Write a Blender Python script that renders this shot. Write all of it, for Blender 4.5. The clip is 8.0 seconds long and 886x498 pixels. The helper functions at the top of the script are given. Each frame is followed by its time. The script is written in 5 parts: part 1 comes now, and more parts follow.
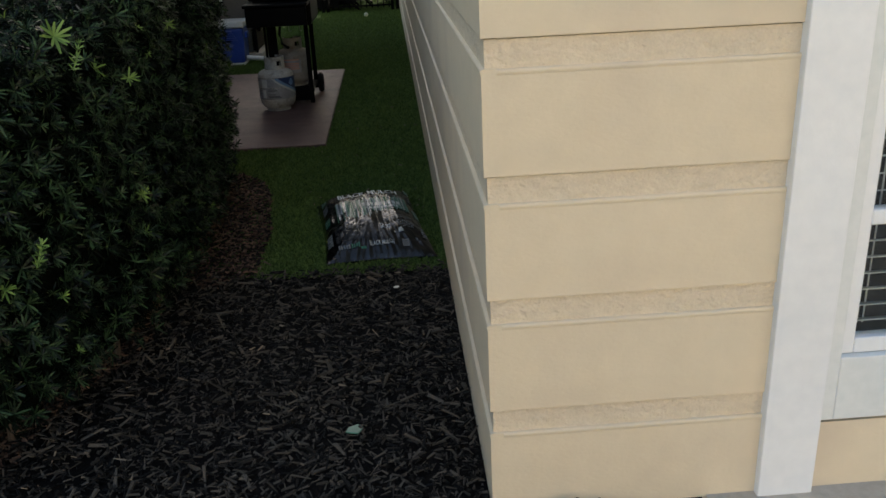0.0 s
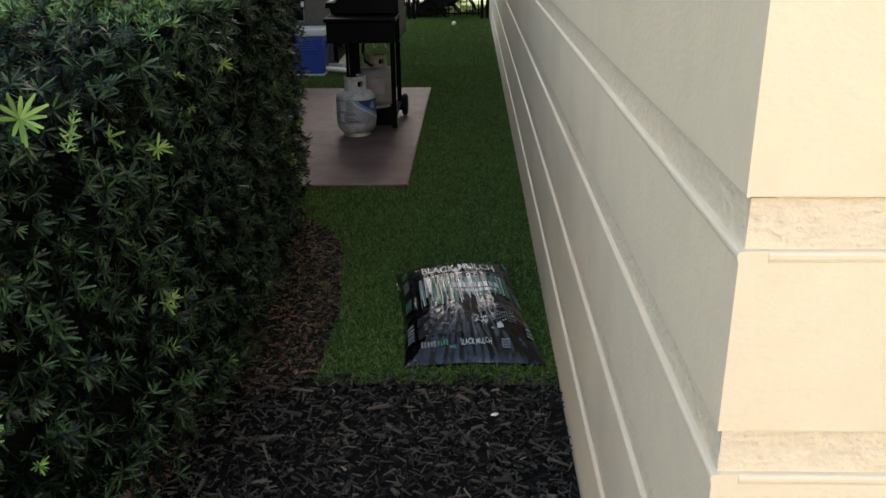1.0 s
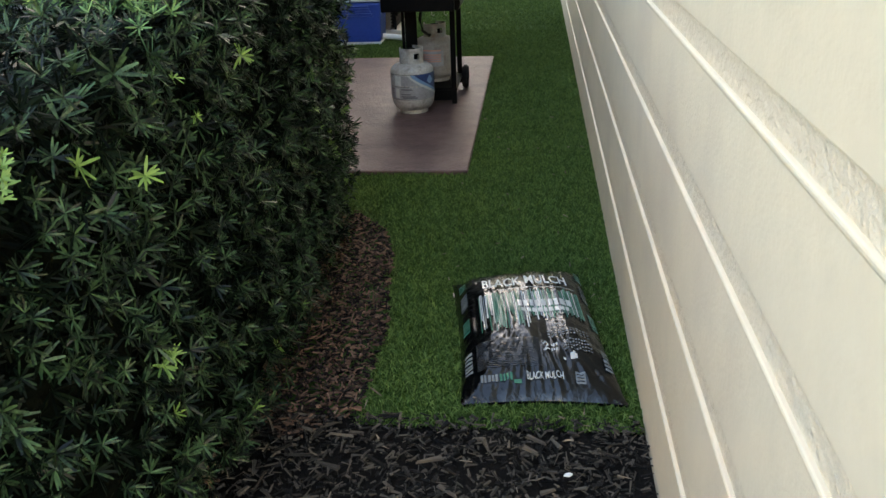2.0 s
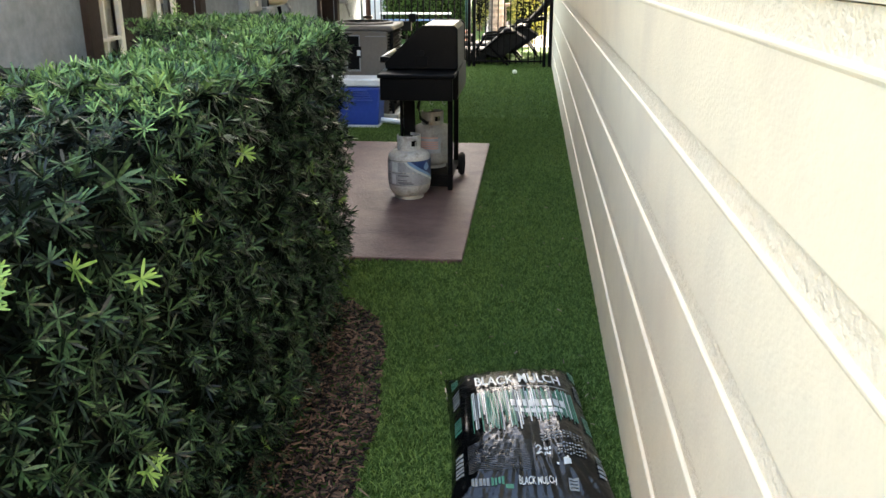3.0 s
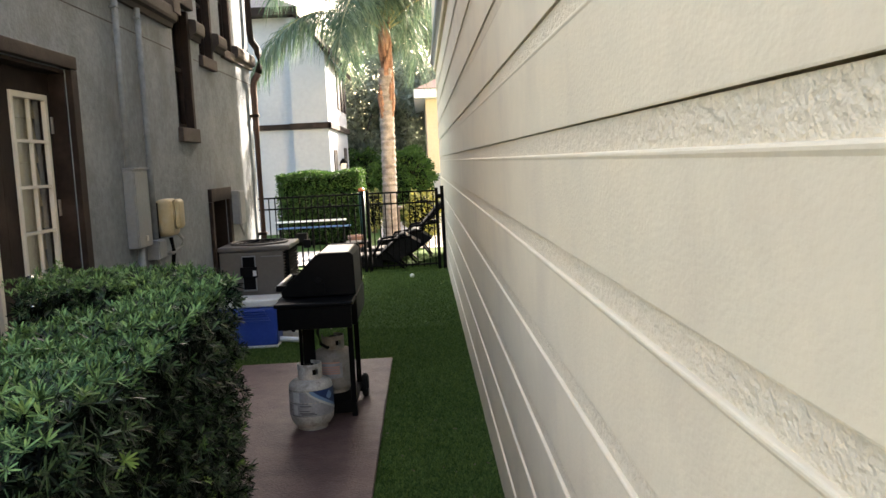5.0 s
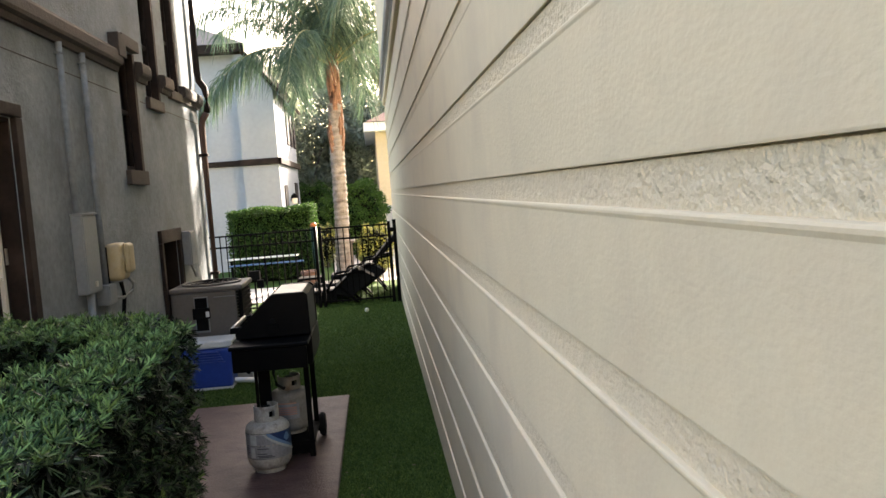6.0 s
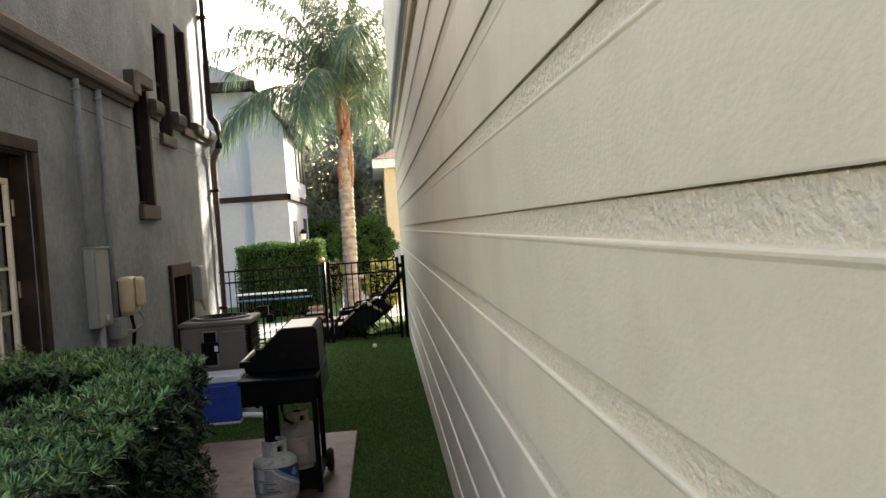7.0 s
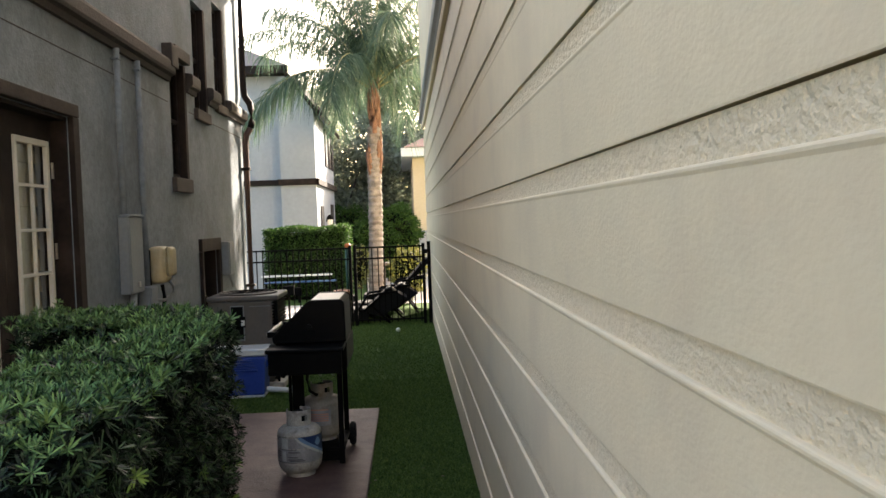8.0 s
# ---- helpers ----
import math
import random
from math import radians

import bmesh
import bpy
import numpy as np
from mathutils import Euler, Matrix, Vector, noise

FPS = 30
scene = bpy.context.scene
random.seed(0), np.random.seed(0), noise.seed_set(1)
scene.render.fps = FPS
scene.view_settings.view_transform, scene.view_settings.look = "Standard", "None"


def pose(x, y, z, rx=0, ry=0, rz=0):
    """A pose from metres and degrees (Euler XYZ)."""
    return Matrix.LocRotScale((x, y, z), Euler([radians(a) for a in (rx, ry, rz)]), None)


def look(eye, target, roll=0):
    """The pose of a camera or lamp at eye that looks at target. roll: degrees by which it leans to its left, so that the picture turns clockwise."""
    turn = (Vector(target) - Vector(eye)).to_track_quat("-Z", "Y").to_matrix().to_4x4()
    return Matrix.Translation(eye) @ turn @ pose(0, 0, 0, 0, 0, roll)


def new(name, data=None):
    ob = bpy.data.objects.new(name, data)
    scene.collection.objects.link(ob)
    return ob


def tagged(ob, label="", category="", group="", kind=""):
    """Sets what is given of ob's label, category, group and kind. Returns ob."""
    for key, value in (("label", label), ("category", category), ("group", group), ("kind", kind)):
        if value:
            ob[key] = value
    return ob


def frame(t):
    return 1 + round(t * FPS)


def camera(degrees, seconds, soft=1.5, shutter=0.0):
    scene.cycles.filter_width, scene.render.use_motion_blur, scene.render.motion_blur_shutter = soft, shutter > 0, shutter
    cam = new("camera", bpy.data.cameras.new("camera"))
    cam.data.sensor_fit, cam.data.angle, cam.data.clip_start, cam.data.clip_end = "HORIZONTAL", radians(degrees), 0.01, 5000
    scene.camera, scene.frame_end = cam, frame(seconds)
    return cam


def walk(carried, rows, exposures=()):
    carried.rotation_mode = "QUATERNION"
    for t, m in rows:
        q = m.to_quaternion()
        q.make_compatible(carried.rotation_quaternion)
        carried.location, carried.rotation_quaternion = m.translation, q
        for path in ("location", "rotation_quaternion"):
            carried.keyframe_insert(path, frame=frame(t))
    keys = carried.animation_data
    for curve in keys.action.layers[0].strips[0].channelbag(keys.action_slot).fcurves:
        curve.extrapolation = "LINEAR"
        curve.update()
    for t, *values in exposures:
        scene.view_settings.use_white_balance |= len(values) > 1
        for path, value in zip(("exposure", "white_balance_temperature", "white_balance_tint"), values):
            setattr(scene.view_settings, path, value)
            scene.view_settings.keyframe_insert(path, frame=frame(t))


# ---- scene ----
cam = camera(55.4, 8.0)
PATH = [
    (0, (-0.183, -1.776, 1.428), (-0.093, 0.083, 0.698), -2.7),
    (0.5, (-0.219, -1.332, 1.462), (-0.311, 0.487, 0.634), -0.4),
    (1, (-0.301, -0.891, 1.477), (-0.368, 0.973, 0.753), -0.8),
    (1.2, (-0.313, -0.716, 1.459), (-0.461, 1.135, 0.716), -0.4),
    (2.3, (-0.337, -0.39, 1.489), (-0.554, 1.426, 0.678), -2.2),
    (2.5, (-0.351, -0.407, 1.503), (-0.583, 1.421, 0.725), -0.8),
    (3, (-0.344, -0.365, 1.528), (-0.536, 1.521, 0.89), -0.2),
    (3.5, (-0.348, -0.354, 1.568), (-0.453, 1.596, 1.135), -0.3),
    (4, (-0.343, -0.39, 1.594), (-0.417, 1.586, 1.292), -0.9),
    (4.5, (-0.347, -0.332, 1.661), (-0.409, 1.655, 1.438), -1.8),
    (5, (-0.339, -0.239, 1.725), (-0.298, 1.75, 1.516), -2.8),
    (6.5, (-0.334, -0.319, 1.774), (-0.169, 1.672, 1.674), -4.5),
    (7, (-0.35, -0.322, 1.767), (-0.206, 1.672, 1.709), -4.0),
    (7.5, (-0.366, -0.35, 1.699), (-0.263, 1.648, 1.675), -1.2),
    (8, (-0.388, -0.359, 1.664), (-0.302, 1.638, 1.594), -2.0),
]
EXPOSURES = [(0, 1.72, 6900, 9), (0.5, 2.25, 6900, 9), (1, 2.68, 6950, 11), (2.5, 3.85, 6900, 8), (3, 3.95, 6950, 10), (3.5, 3.70, 7050, 13), (4.5, 3.22, 7100, 15), (6.5, 2.70, 7100, 15), (8, 2.54, 7050, 13.5)]
walk(cam, [(t, look(eye, target, roll)) for t, eye, target, roll in PATH], EXPOSURES)

# ---- light ----
SUN_AZ, SUN_EL = 24.0, 24.0          # degrees east of north (north is +y), degrees up
world = bpy.data.worlds.new("sky")
scene.world = world
world.use_nodes = True
wn = world.node_tree
sky = wn.nodes.new("ShaderNodeTexSky")
sky.sky_type, sky.sun_disc = "NISHITA", False
sky.sun_elevation, sky.sun_rotation = radians(SUN_EL), radians(SUN_AZ)
sky.air_density, sky.dust_density, sky.ozone_density = 1.0, 4.0, 0.6
wn.nodes["Background"].inputs["Strength"].default_value = 0.13
wn.links.new(sky.outputs["Color"], wn.nodes["Background"].inputs["Color"])
sun_data = bpy.data.lights.new("sun", "SUN")
sun_data.energy, sun_data.angle, sun_data.color = 4.6, radians(0.6), (1.0, 0.93, 0.82)
sun = new("sun", sun_data)
sx, sy, sz = math.sin(radians(SUN_AZ)) * math.cos(radians(SUN_EL)), math.cos(radians(SUN_AZ)) * math.cos(radians(SUN_EL)), math.sin(radians(SUN_EL))
sun.matrix_world = look((20 * sx, 20 * sy, 20 * sz), (0, 0, 0))


# ---- materials ----
def surf(name, dark, light, scale=6.0, rough=0.7, bump=0.0, bump_scale=60.0, metal=0.0, spec=0.5, island=False, stain=None, stain_scale=1.3, vary=0.0, coat=0.0, stretch=1.0, blend=0.75, span=(0.05, 0.95), relief=0.01):
    """A surface whose colour runs between dark and light by noise at two scales, with fine relief; stain: a third colour in patches."""
    m = bpy.data.materials.new(name)
    m.use_nodes = True
    nt = m.node_tree
    p = nt.nodes["Principled BSDF"]
    p.inputs["Roughness"].default_value, p.inputs["Metallic"].default_value = rough, metal
    p.inputs["Specular IOR Level"].default_value = spec
    p.inputs["Coat Weight"].default_value = coat
    geo = nt.nodes.new("ShaderNodeNewGeometry")
    big, fine = nt.nodes.new("ShaderNodeTexNoise"), nt.nodes.new("ShaderNodeTexNoise")
    for n, s, d in ((big, scale, 3.0), (fine, scale * 9.0, 4.0)):
        n.inputs["Scale"].default_value, n.inputs["Detail"].default_value = s, d
        nt.links.new(geo.outputs["Position"], n.inputs["Vector"])
    add = nt.nodes.new("ShaderNodeMath")
    add.operation = "ADD"
    half = nt.nodes.new("ShaderNodeMath")
    half.operation, half.inputs[1].default_value = "MULTIPLY", 0.5
    nt.links.new(big.outputs["Fac"], add.inputs[0])
    nt.links.new(fine.outputs["Fac"], add.inputs[1])
    nt.links.new(add.outputs[0], half.inputs[0])
    fac = half.outputs[0]
    if island or vary:
        if island:
            rnd = geo.outputs["Random Per Island"]
        else:
            rnd = nt.nodes.new("ShaderNodeObjectInfo").outputs["Random"]
        mixr = nt.nodes.new("ShaderNodeMix")
        mixr.inputs["Factor"].default_value = blend if island else vary
        nt.links.new(fac, mixr.inputs["A"])
        nt.links.new(rnd, mixr.inputs["B"])
        fac = mixr.outputs["Result"]
    ramp = nt.nodes.new("ShaderNodeValToRGB")
    lo, hi = span if island else (0.33, 0.67)
    ramp.color_ramp.elements[0].position, ramp.color_ramp.elements[1].position = lo, hi
    ramp.color_ramp.elements[0].color, ramp.color_ramp.elements[1].color = (*dark, 1), (*light, 1)
    nt.links.new(fac, ramp.inputs["Fac"])
    colour = ramp.outputs["Color"]
    if stain:
        sn = nt.nodes.new("ShaderNodeTexNoise")
        sn.inputs["Scale"].default_value, sn.inputs["Detail"].default_value = stain_scale, 6.0
        nt.links.new(geo.outputs["Position"], sn.inputs["Vector"])
        sr = nt.nodes.new("ShaderNodeValToRGB")
        sr.color_ramp.elements[0].position, sr.color_ramp.elements[1].position = 0.52, 0.72
        sr.color_ramp.elements[1].color = (0.75, 0.75, 0.75, 1)
        nt.links.new(sn.outputs["Fac"], sr.inputs["Fac"])
        mx = nt.nodes.new("ShaderNodeMix")
        mx.data_type = "RGBA"
        nt.links.new(sr.outputs["Color"], mx.inputs["Factor"])
        nt.links.new(colour, mx.inputs["A"])
        mx.inputs["B"].default_value = (*stain, 1)
        colour = mx.outputs["Result"]
    nt.links.new(colour, p.inputs["Base Color"])
    if bump:
        bn = nt.nodes.new("ShaderNodeTexNoise")
        bn.inputs["Scale"].default_value, bn.inputs["Detail"].default_value = bump_scale, 5.0
        place = nt.nodes.new("ShaderNodeVectorMath")
        place.operation, place.inputs[1].default_value = "MULTIPLY", (stretch, stretch, 1.0)
        nt.links.new(geo.outputs["Position"], place.inputs[0])
        nt.links.new(place.outputs["Vector"], bn.inputs["Vector"])
        b = nt.nodes.new("ShaderNodeBump")
        b.inputs["Strength"].default_value, b.inputs["Distance"].default_value = min(1.0, bump), relief
        nt.links.new(bn.outputs["Fac"], b.inputs["Height"])
        nt.links.new(b.outputs["Normal"], p.inputs["Normal"])
    return m


def leafy(name, dark, light, rough=0.45, spec=0.35, scale=9.0, blend=0.55, span=(0.22, 0.78), through_light=0.0):
    """Leaf: varies leaf by leaf, lets some light through."""
    m = surf(name, dark, light, scale, rough, spec=spec, island=True, blend=blend, span=span)
    p = m.node_tree.nodes["Principled BSDF"]
    if through_light:
        nt = m.node_tree
        tr_, mx = nt.nodes.new("ShaderNodeBsdfTranslucent"), nt.nodes.new("ShaderNodeMixShader")
        mx.inputs["Fac"].default_value = through_light
        nt.links.new(p.inputs["Base Color"].links[0].from_socket, tr_.inputs["Color"])
        nt.links.new(p.outputs["BSDF"], mx.inputs[1])
        nt.links.new(tr_.outputs["BSDF"], mx.inputs[2])
        nt.links.new(mx.outputs["Shader"], nt.nodes["Material Output"].inputs["Surface"])
    return m


def glassy(name, tint=(0.9, 0.95, 0.95), rough=0.02):
    m = bpy.data.materials.new(name)
    m.use_nodes = True
    p = m.node_tree.nodes["Principled BSDF"]
    p.inputs["Base Color"].default_value = (*tint, 1)
    p.inputs["Roughness"].default_value, p.inputs["Transmission Weight"].default_value, p.inputs["IOR"].default_value = rough, 1.0, 1.5
    return m


M = {
    "siding": surf("painted_siding", (0.685, 0.59, 0.425), (0.745, 0.64, 0.462), 1.6, 0.62, 0.22, 105, stretch=0.6, spec=0.35, relief=0.0065, stain=(0.62, 0.525, 0.39), stain_scale=2.0),
    "siding_rough": surf("rough_siding_band", (0.65, 0.555, 0.405), (0.75, 0.64, 0.47), 22.0, 0.8, 0.9, 80, spec=0.3, stretch=0.75, relief=0.010),
    "white_trim": surf("white_trim_paint", (0.76, 0.78, 0.78), (0.84, 0.85, 0.84), 3.0, 0.5, 0.05, 120),
    "white_vinyl": surf("white_vinyl", (0.66, 0.70, 0.68), (0.76, 0.78, 0.76), 4.0, 0.4, 0.03, 90),
    "blind": surf("blind_slat", (0.55, 0.55, 0.52), (0.68, 0.68, 0.64), 8.0, 0.5),
    "glass": glassy("window_glass"),
    # Near-black colour stands in for unlit rooms and dark openings
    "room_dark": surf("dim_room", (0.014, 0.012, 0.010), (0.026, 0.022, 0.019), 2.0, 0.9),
    "stucco_grey": surf("grey_stucco", (0.150, 0.172, 0.188), (0.245, 0.272, 0.294), 2.4, 0.9, 0.7, 48, spec=0.2, stain=(0.135, 0.142, 0.146), stain_scale=1.6),
    "stucco_blue": surf("pale_grey_stucco", (0.34, 0.36, 0.385), (0.40, 0.42, 0.445), 1.2, 0.9, 0.3, 40, spec=0.2),
    "stucco_yellow": surf("yellow_stucco", (0.58, 0.49, 0.33), (0.64, 0.55, 0.39), 1.5, 0.9, 0.3, 40, spec=0.2),
    "brown_trim": surf("brown_trim_paint", (0.015, 0.010, 0.0078), (0.025, 0.0165, 0.0128), 3.0, 0.7, 0.2, 70, spec=0.15, stain=(0.045, 0.032, 0.026), stain_scale=5.0),
    "taupe_trim": surf("taupe_ledge", (0.040, 0.032, 0.028), (0.064, 0.052, 0.045), 3.0, 0.8, 0.3, 60, spec=0.25),
    "downpipe": surf("rusty_brown_pipe", (0.075, 0.034, 0.022), (0.115, 0.055, 0.036), 7.0, 0.5, 0.1, 40),
    "tan_shade": surf("tan_roman_shade", (0.50, 0.42, 0.29), (0.60, 0.51, 0.37), 4.0, 0.8, 0.1, 60),
    "cart_grey": surf("weathered_grey_top", (0.15, 0.152, 0.155), (0.21, 0.212, 0.214), 4.0, 0.7, 0.1, 40, spec=0.2),
    "cream_paint": surf("cream_muntin", (0.62, 0.58, 0.50), (0.70, 0.66, 0.58), 5.0, 0.5),
    "metal_grey": surf("grey_enamel", (0.17, 0.19, 0.205), (0.225, 0.245, 0.26), 4.0, 0.5, 0.05, 60, metal=0.2, stain=(0.22, 0.22, 0.21), stain_scale=7.0),
    "beige_plastic": surf("beige_plastic", (0.37, 0.30, 0.165), (0.44, 0.365, 0.215), 6.0, 0.5, stain=(0.45, 0.39, 0.27), stain_scale=9.0),
    "ac_grey": surf("warm_grey_steel", (0.095, 0.086, 0.077), (0.125, 0.113, 0.101), 4.0, 0.5, 0.04, 60, metal=0.1),
    "black_plastic": surf("black_plastic", (0.004, 0.004, 0.0042), (0.007, 0.007, 0.0075), 5.0, 0.6, spec=0.03),
    "black_metal": surf("black_powder_coat", (0.003, 0.003, 0.003), (0.006, 0.006, 0.006), 8.0, 0.6, 0.05, 120, spec=0.03),
    "grill_black": surf("grill_enamel", (0.002, 0.0022, 0.0025), (0.004, 0.0042, 0.0046), 6.0, 0.36, 0.08, 90, spec=0.04, stain=(0.0045, 0.0045, 0.0045), stain_scale=12.0),
    "steel": surf("worn_steel", (0.38, 0.36, 0.33), (0.52, 0.50, 0.46), 7.0, 0.38, 0.05, 80, metal=0.9),
    "chrome": surf("bright_metal", (0.68, 0.68, 0.66), (0.78, 0.78, 0.76), 7.0, 0.25, metal=0.9),
    "rubber": surf("black_rubber", (0.006, 0.006, 0.006), (0.012, 0.012, 0.012), 20.0, 0.85, spec=0.15),
    "tank_white": surf("tank_paint", (0.26, 0.255, 0.235), (0.50, 0.49, 0.455), 9.0, 0.38, 0.06, 70, stain=(0.10, 0.075, 0.055), stain_scale=15.0),
    "tank_old": surf("old_tank_paint", (0.19, 0.185, 0.17), (0.30, 0.29, 0.265), 9.0, 0.6, 0.1, 60, stain=(0.15, 0.10, 0.07), stain_scale=16.0),
    "label_blue": surf("blue_label", (0.007, 0.022, 0.085), (0.014, 0.042, 0.14), 9.0, 0.4),
    "label_pale": surf("pale_label", (0.17, 0.18, 0.195), (0.33, 0.34, 0.355), 14.0, 0.4),
    "label_sky": surf("light_blue_label", (0.10, 0.20, 0.36), (0.16, 0.27, 0.44), 12.0, 0.4),
    "label_grey": surf("grey_print", (0.045, 0.048, 0.055), (0.085, 0.09, 0.10), 16.0, 0.5),
    "label_red": surf("faded_red_print", (0.42, 0.20, 0.16), (0.48, 0.27, 0.22), 16.0, 0.5),
    "cooler_blue": surf("blue_cooler_plastic", (0.018, 0.055, 0.30), (0.028, 0.075, 0.38), 4.0, 0.35, 0.03, 50),
    "cooler_white": surf("white_cooler_plastic", (0.72, 0.73, 0.73), (0.80, 0.81, 0.80), 5.0, 0.4, stain=(0.58, 0.57, 0.53), stain_scale=9.0),
    "patio": surf("mauve_paving", (0.062, 0.034, 0.032), (0.140, 0.090, 0.083), 9.0, 0.45, 0.55, 75, spec=0.2, stain=(0.026, 0.012, 0.010), stain_scale=2.6),
    "concrete": surf("pale_concrete", (0.38, 0.34, 0.28), (0.50, 0.46, 0.39), 4.0, 0.85, 0.4, 70),
    "far_stucco": surf("pale_warm_stucco", (0.36, 0.31, 0.235), (0.42, 0.365, 0.275), 1.5, 0.9, 0.3, 40, spec=0.2),
    "patio_pale": surf("pale_paving", (0.42, 0.38, 0.35), (0.52, 0.48, 0.44), 3.0, 0.85, 0.3, 40),
    "soil": surf("dark_soil", (0.004, 0.0035, 0.003), (0.010, 0.008, 0.007), 10.0, 0.95, 0.8, 50, spec=0.15),
    "chips_black": surf("black_mulch_chip", (0.0022, 0.0020, 0.0018), (0.125, 0.107, 0.084), 40.0, 0.7, 0.4, 160, spec=0.25, island=True, span=(0.38, 1.0)),
    "chips_brown": surf("brown_mulch_chip", (0.006, 0.0027, 0.0018), (0.240, 0.145, 0.098), 40.0, 0.8, 0.4, 160, spec=0.25, island=True, span=(0.42, 1.0)),
    "chips_pale": surf("pale_wood_chip", (0.10, 0.075, 0.05), (0.26, 0.21, 0.15), 40.0, 0.8, island=True),
    "turf_base": surf("turf_backing", (0.019, 0.046, 0.005), (0.042, 0.082, 0.012), 20.0, 0.95, 0.8, 90, spec=0.1),
    "turf": surf("grass_blade", (0.018, 0.050, 0.010), (0.170, 0.252, 0.070), 1.5, 0.7, spec=0.08, island=True),
    "lawn": surf("far_lawn", (0.03, 0.065, 0.015), (0.06, 0.11, 0.028), 3.0, 0.9, 0.8, 40, spec=0.1),
    # Tone patches reach near black, painting leaf highlights and the dark gaps between
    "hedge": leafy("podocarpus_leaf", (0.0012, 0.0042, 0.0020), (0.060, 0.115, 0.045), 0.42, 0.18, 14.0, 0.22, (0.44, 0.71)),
    # Same leaf in near-black tones, so the inner layer looks shaded
    "hedge_deep": leafy("podocarpus_shaded_leaf", (0.0005, 0.0015, 0.0006), (0.0050, 0.0105, 0.0044), 0.6, 0.06, 20.0, 0.4, (0.3, 0.7)),
    "hedge_new": leafy("podocarpus_new_leaf", (0.075, 0.140, 0.030), (0.165, 0.265, 0.062), 0.5, 0.25),
    # Paler leaf: new growth on the clipped top, plus sky light painted in
    "hedge_top": leafy("podocarpus_lit_top_leaf", (0.011, 0.034, 0.012), (0.152, 0.262, 0.092), 0.5, 0.12, 13.0, 0.30, (0.36, 0.64)),
    # Near-black filler that paints the shade inside hedges and shrubs
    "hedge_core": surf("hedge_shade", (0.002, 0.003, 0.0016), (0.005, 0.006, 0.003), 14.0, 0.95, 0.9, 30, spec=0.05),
    "twig": surf("twig_bark", (0.045, 0.032, 0.022), (0.09, 0.065, 0.045), 15.0, 0.85, 0.5, 80),
    "box_leaf": leafy("box_hedge_leaf", (0.016, 0.046, 0.010), (0.062, 0.122, 0.028), 0.6, 0.12, through_light=0.3),
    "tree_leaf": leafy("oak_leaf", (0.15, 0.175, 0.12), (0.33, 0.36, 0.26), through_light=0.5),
    "palm_leaf": leafy("palm_leaflet", (0.027, 0.062, 0.040), (0.122, 0.182, 0.114), 0.40, 0.4, through_light=0.34),
    "palm_rib": surf("palm_rib", (0.16, 0.17, 0.07), (0.24, 0.24, 0.11), 6.0, 0.6),
    "palm_bark": surf("palm_bark", (0.11, 0.092, 0.082), (0.28, 0.245, 0.218), 7.0, 0.85, 0.8, 30, stain=(0.09, 0.062, 0.05), stain_scale=6.0),
    "palm_fibre": surf("palm_boot", (0.07, 0.030, 0.016), (0.27, 0.14, 0.085), 7.0, 0.8, 0.8, 25),
    "bark": surf("tree_bark", (0.06, 0.05, 0.04), (0.12, 0.10, 0.085), 6.0, 0.9, 0.8, 25),
    "roof": surf("grey_roof_tile", (0.12, 0.105, 0.095), (0.19, 0.17, 0.155), 5.0, 0.85, 0.5, 20),
    "roof_red": surf("red_roof_tile", (0.20, 0.10, 0.07), (0.28, 0.15, 0.11), 5.0, 0.85, 0.5, 20),
    "gutter": surf("slate_gutter", (0.14, 0.155, 0.17), (0.20, 0.215, 0.23), 5.0, 0.4, 0.03, 40),
    "bag": surf("black_bag_film", (0.0016, 0.0018, 0.002), (0.003, 0.0033, 0.0037), 6.0, 0.17, 0.6, 26, spec=0.5, relief=0.010),
    "print_white": surf("white_print", (0.34, 0.37, 0.37), (0.54, 0.57, 0.57), 30.0, 0.3, spec=0.2),
    "print_green": surf("green_print", (0.03, 0.12, 0.082), (0.06, 0.20, 0.145), 30.0, 0.3, spec=0.2),
    "print_grey": surf("grey_bag_print", (0.10, 0.112, 0.118), (0.20, 0.22, 0.23), 30.0, 0.25, spec=0.3),
    "print_dim": surf("dim_bag_print", (0.022, 0.025, 0.028), (0.048, 0.052, 0.056), 30.0, 0.25, spec=0.45),
    "teal": surf("teal_bin", (0.010, 0.05, 0.043), (0.016, 0.07, 0.06), 5.0, 0.5),
    "orange": surf("orange_plastic", (0.30, 0.08, 0.02), (0.36, 0.11, 0.03), 5.0, 0.5),
    "blue_pad": surf("blue_edging", (0.06, 0.13, 0.28), (0.09, 0.17, 0.34), 5.0, 0.5),
    "terracotta": surf("terracotta", (0.10, 0.05, 0.035), (0.15, 0.08, 0.055), 8.0, 0.8),
    "ball": surf("white_ball", (0.60, 0.62, 0.50), (0.72, 0.73, 0.60), 20.0, 0.6),
    "lounge": surf("black_sling", (0.006, 0.006, 0.0065), (0.012, 0.012, 0.0125), 20.0, 0.8, 0.3, 200, spec=0.15),
    "flowers": leafy("yellow_flower_leaf", (0.07, 0.085, 0.02), (0.22, 0.22, 0.05)),
    "wood_table": surf("pale_pink_table", (0.085, 0.068, 0.062), (0.125, 0.10, 0.09), 5.0, 0.7),
}
lamp_glow = bpy.data.materials.new("lit_lamp_glass")
lamp_glow.use_nodes = True
lamp_glow.node_tree.nodes["Principled BSDF"].inputs["Emission Color"].default_value = (1.0, 0.75, 0.4, 1)
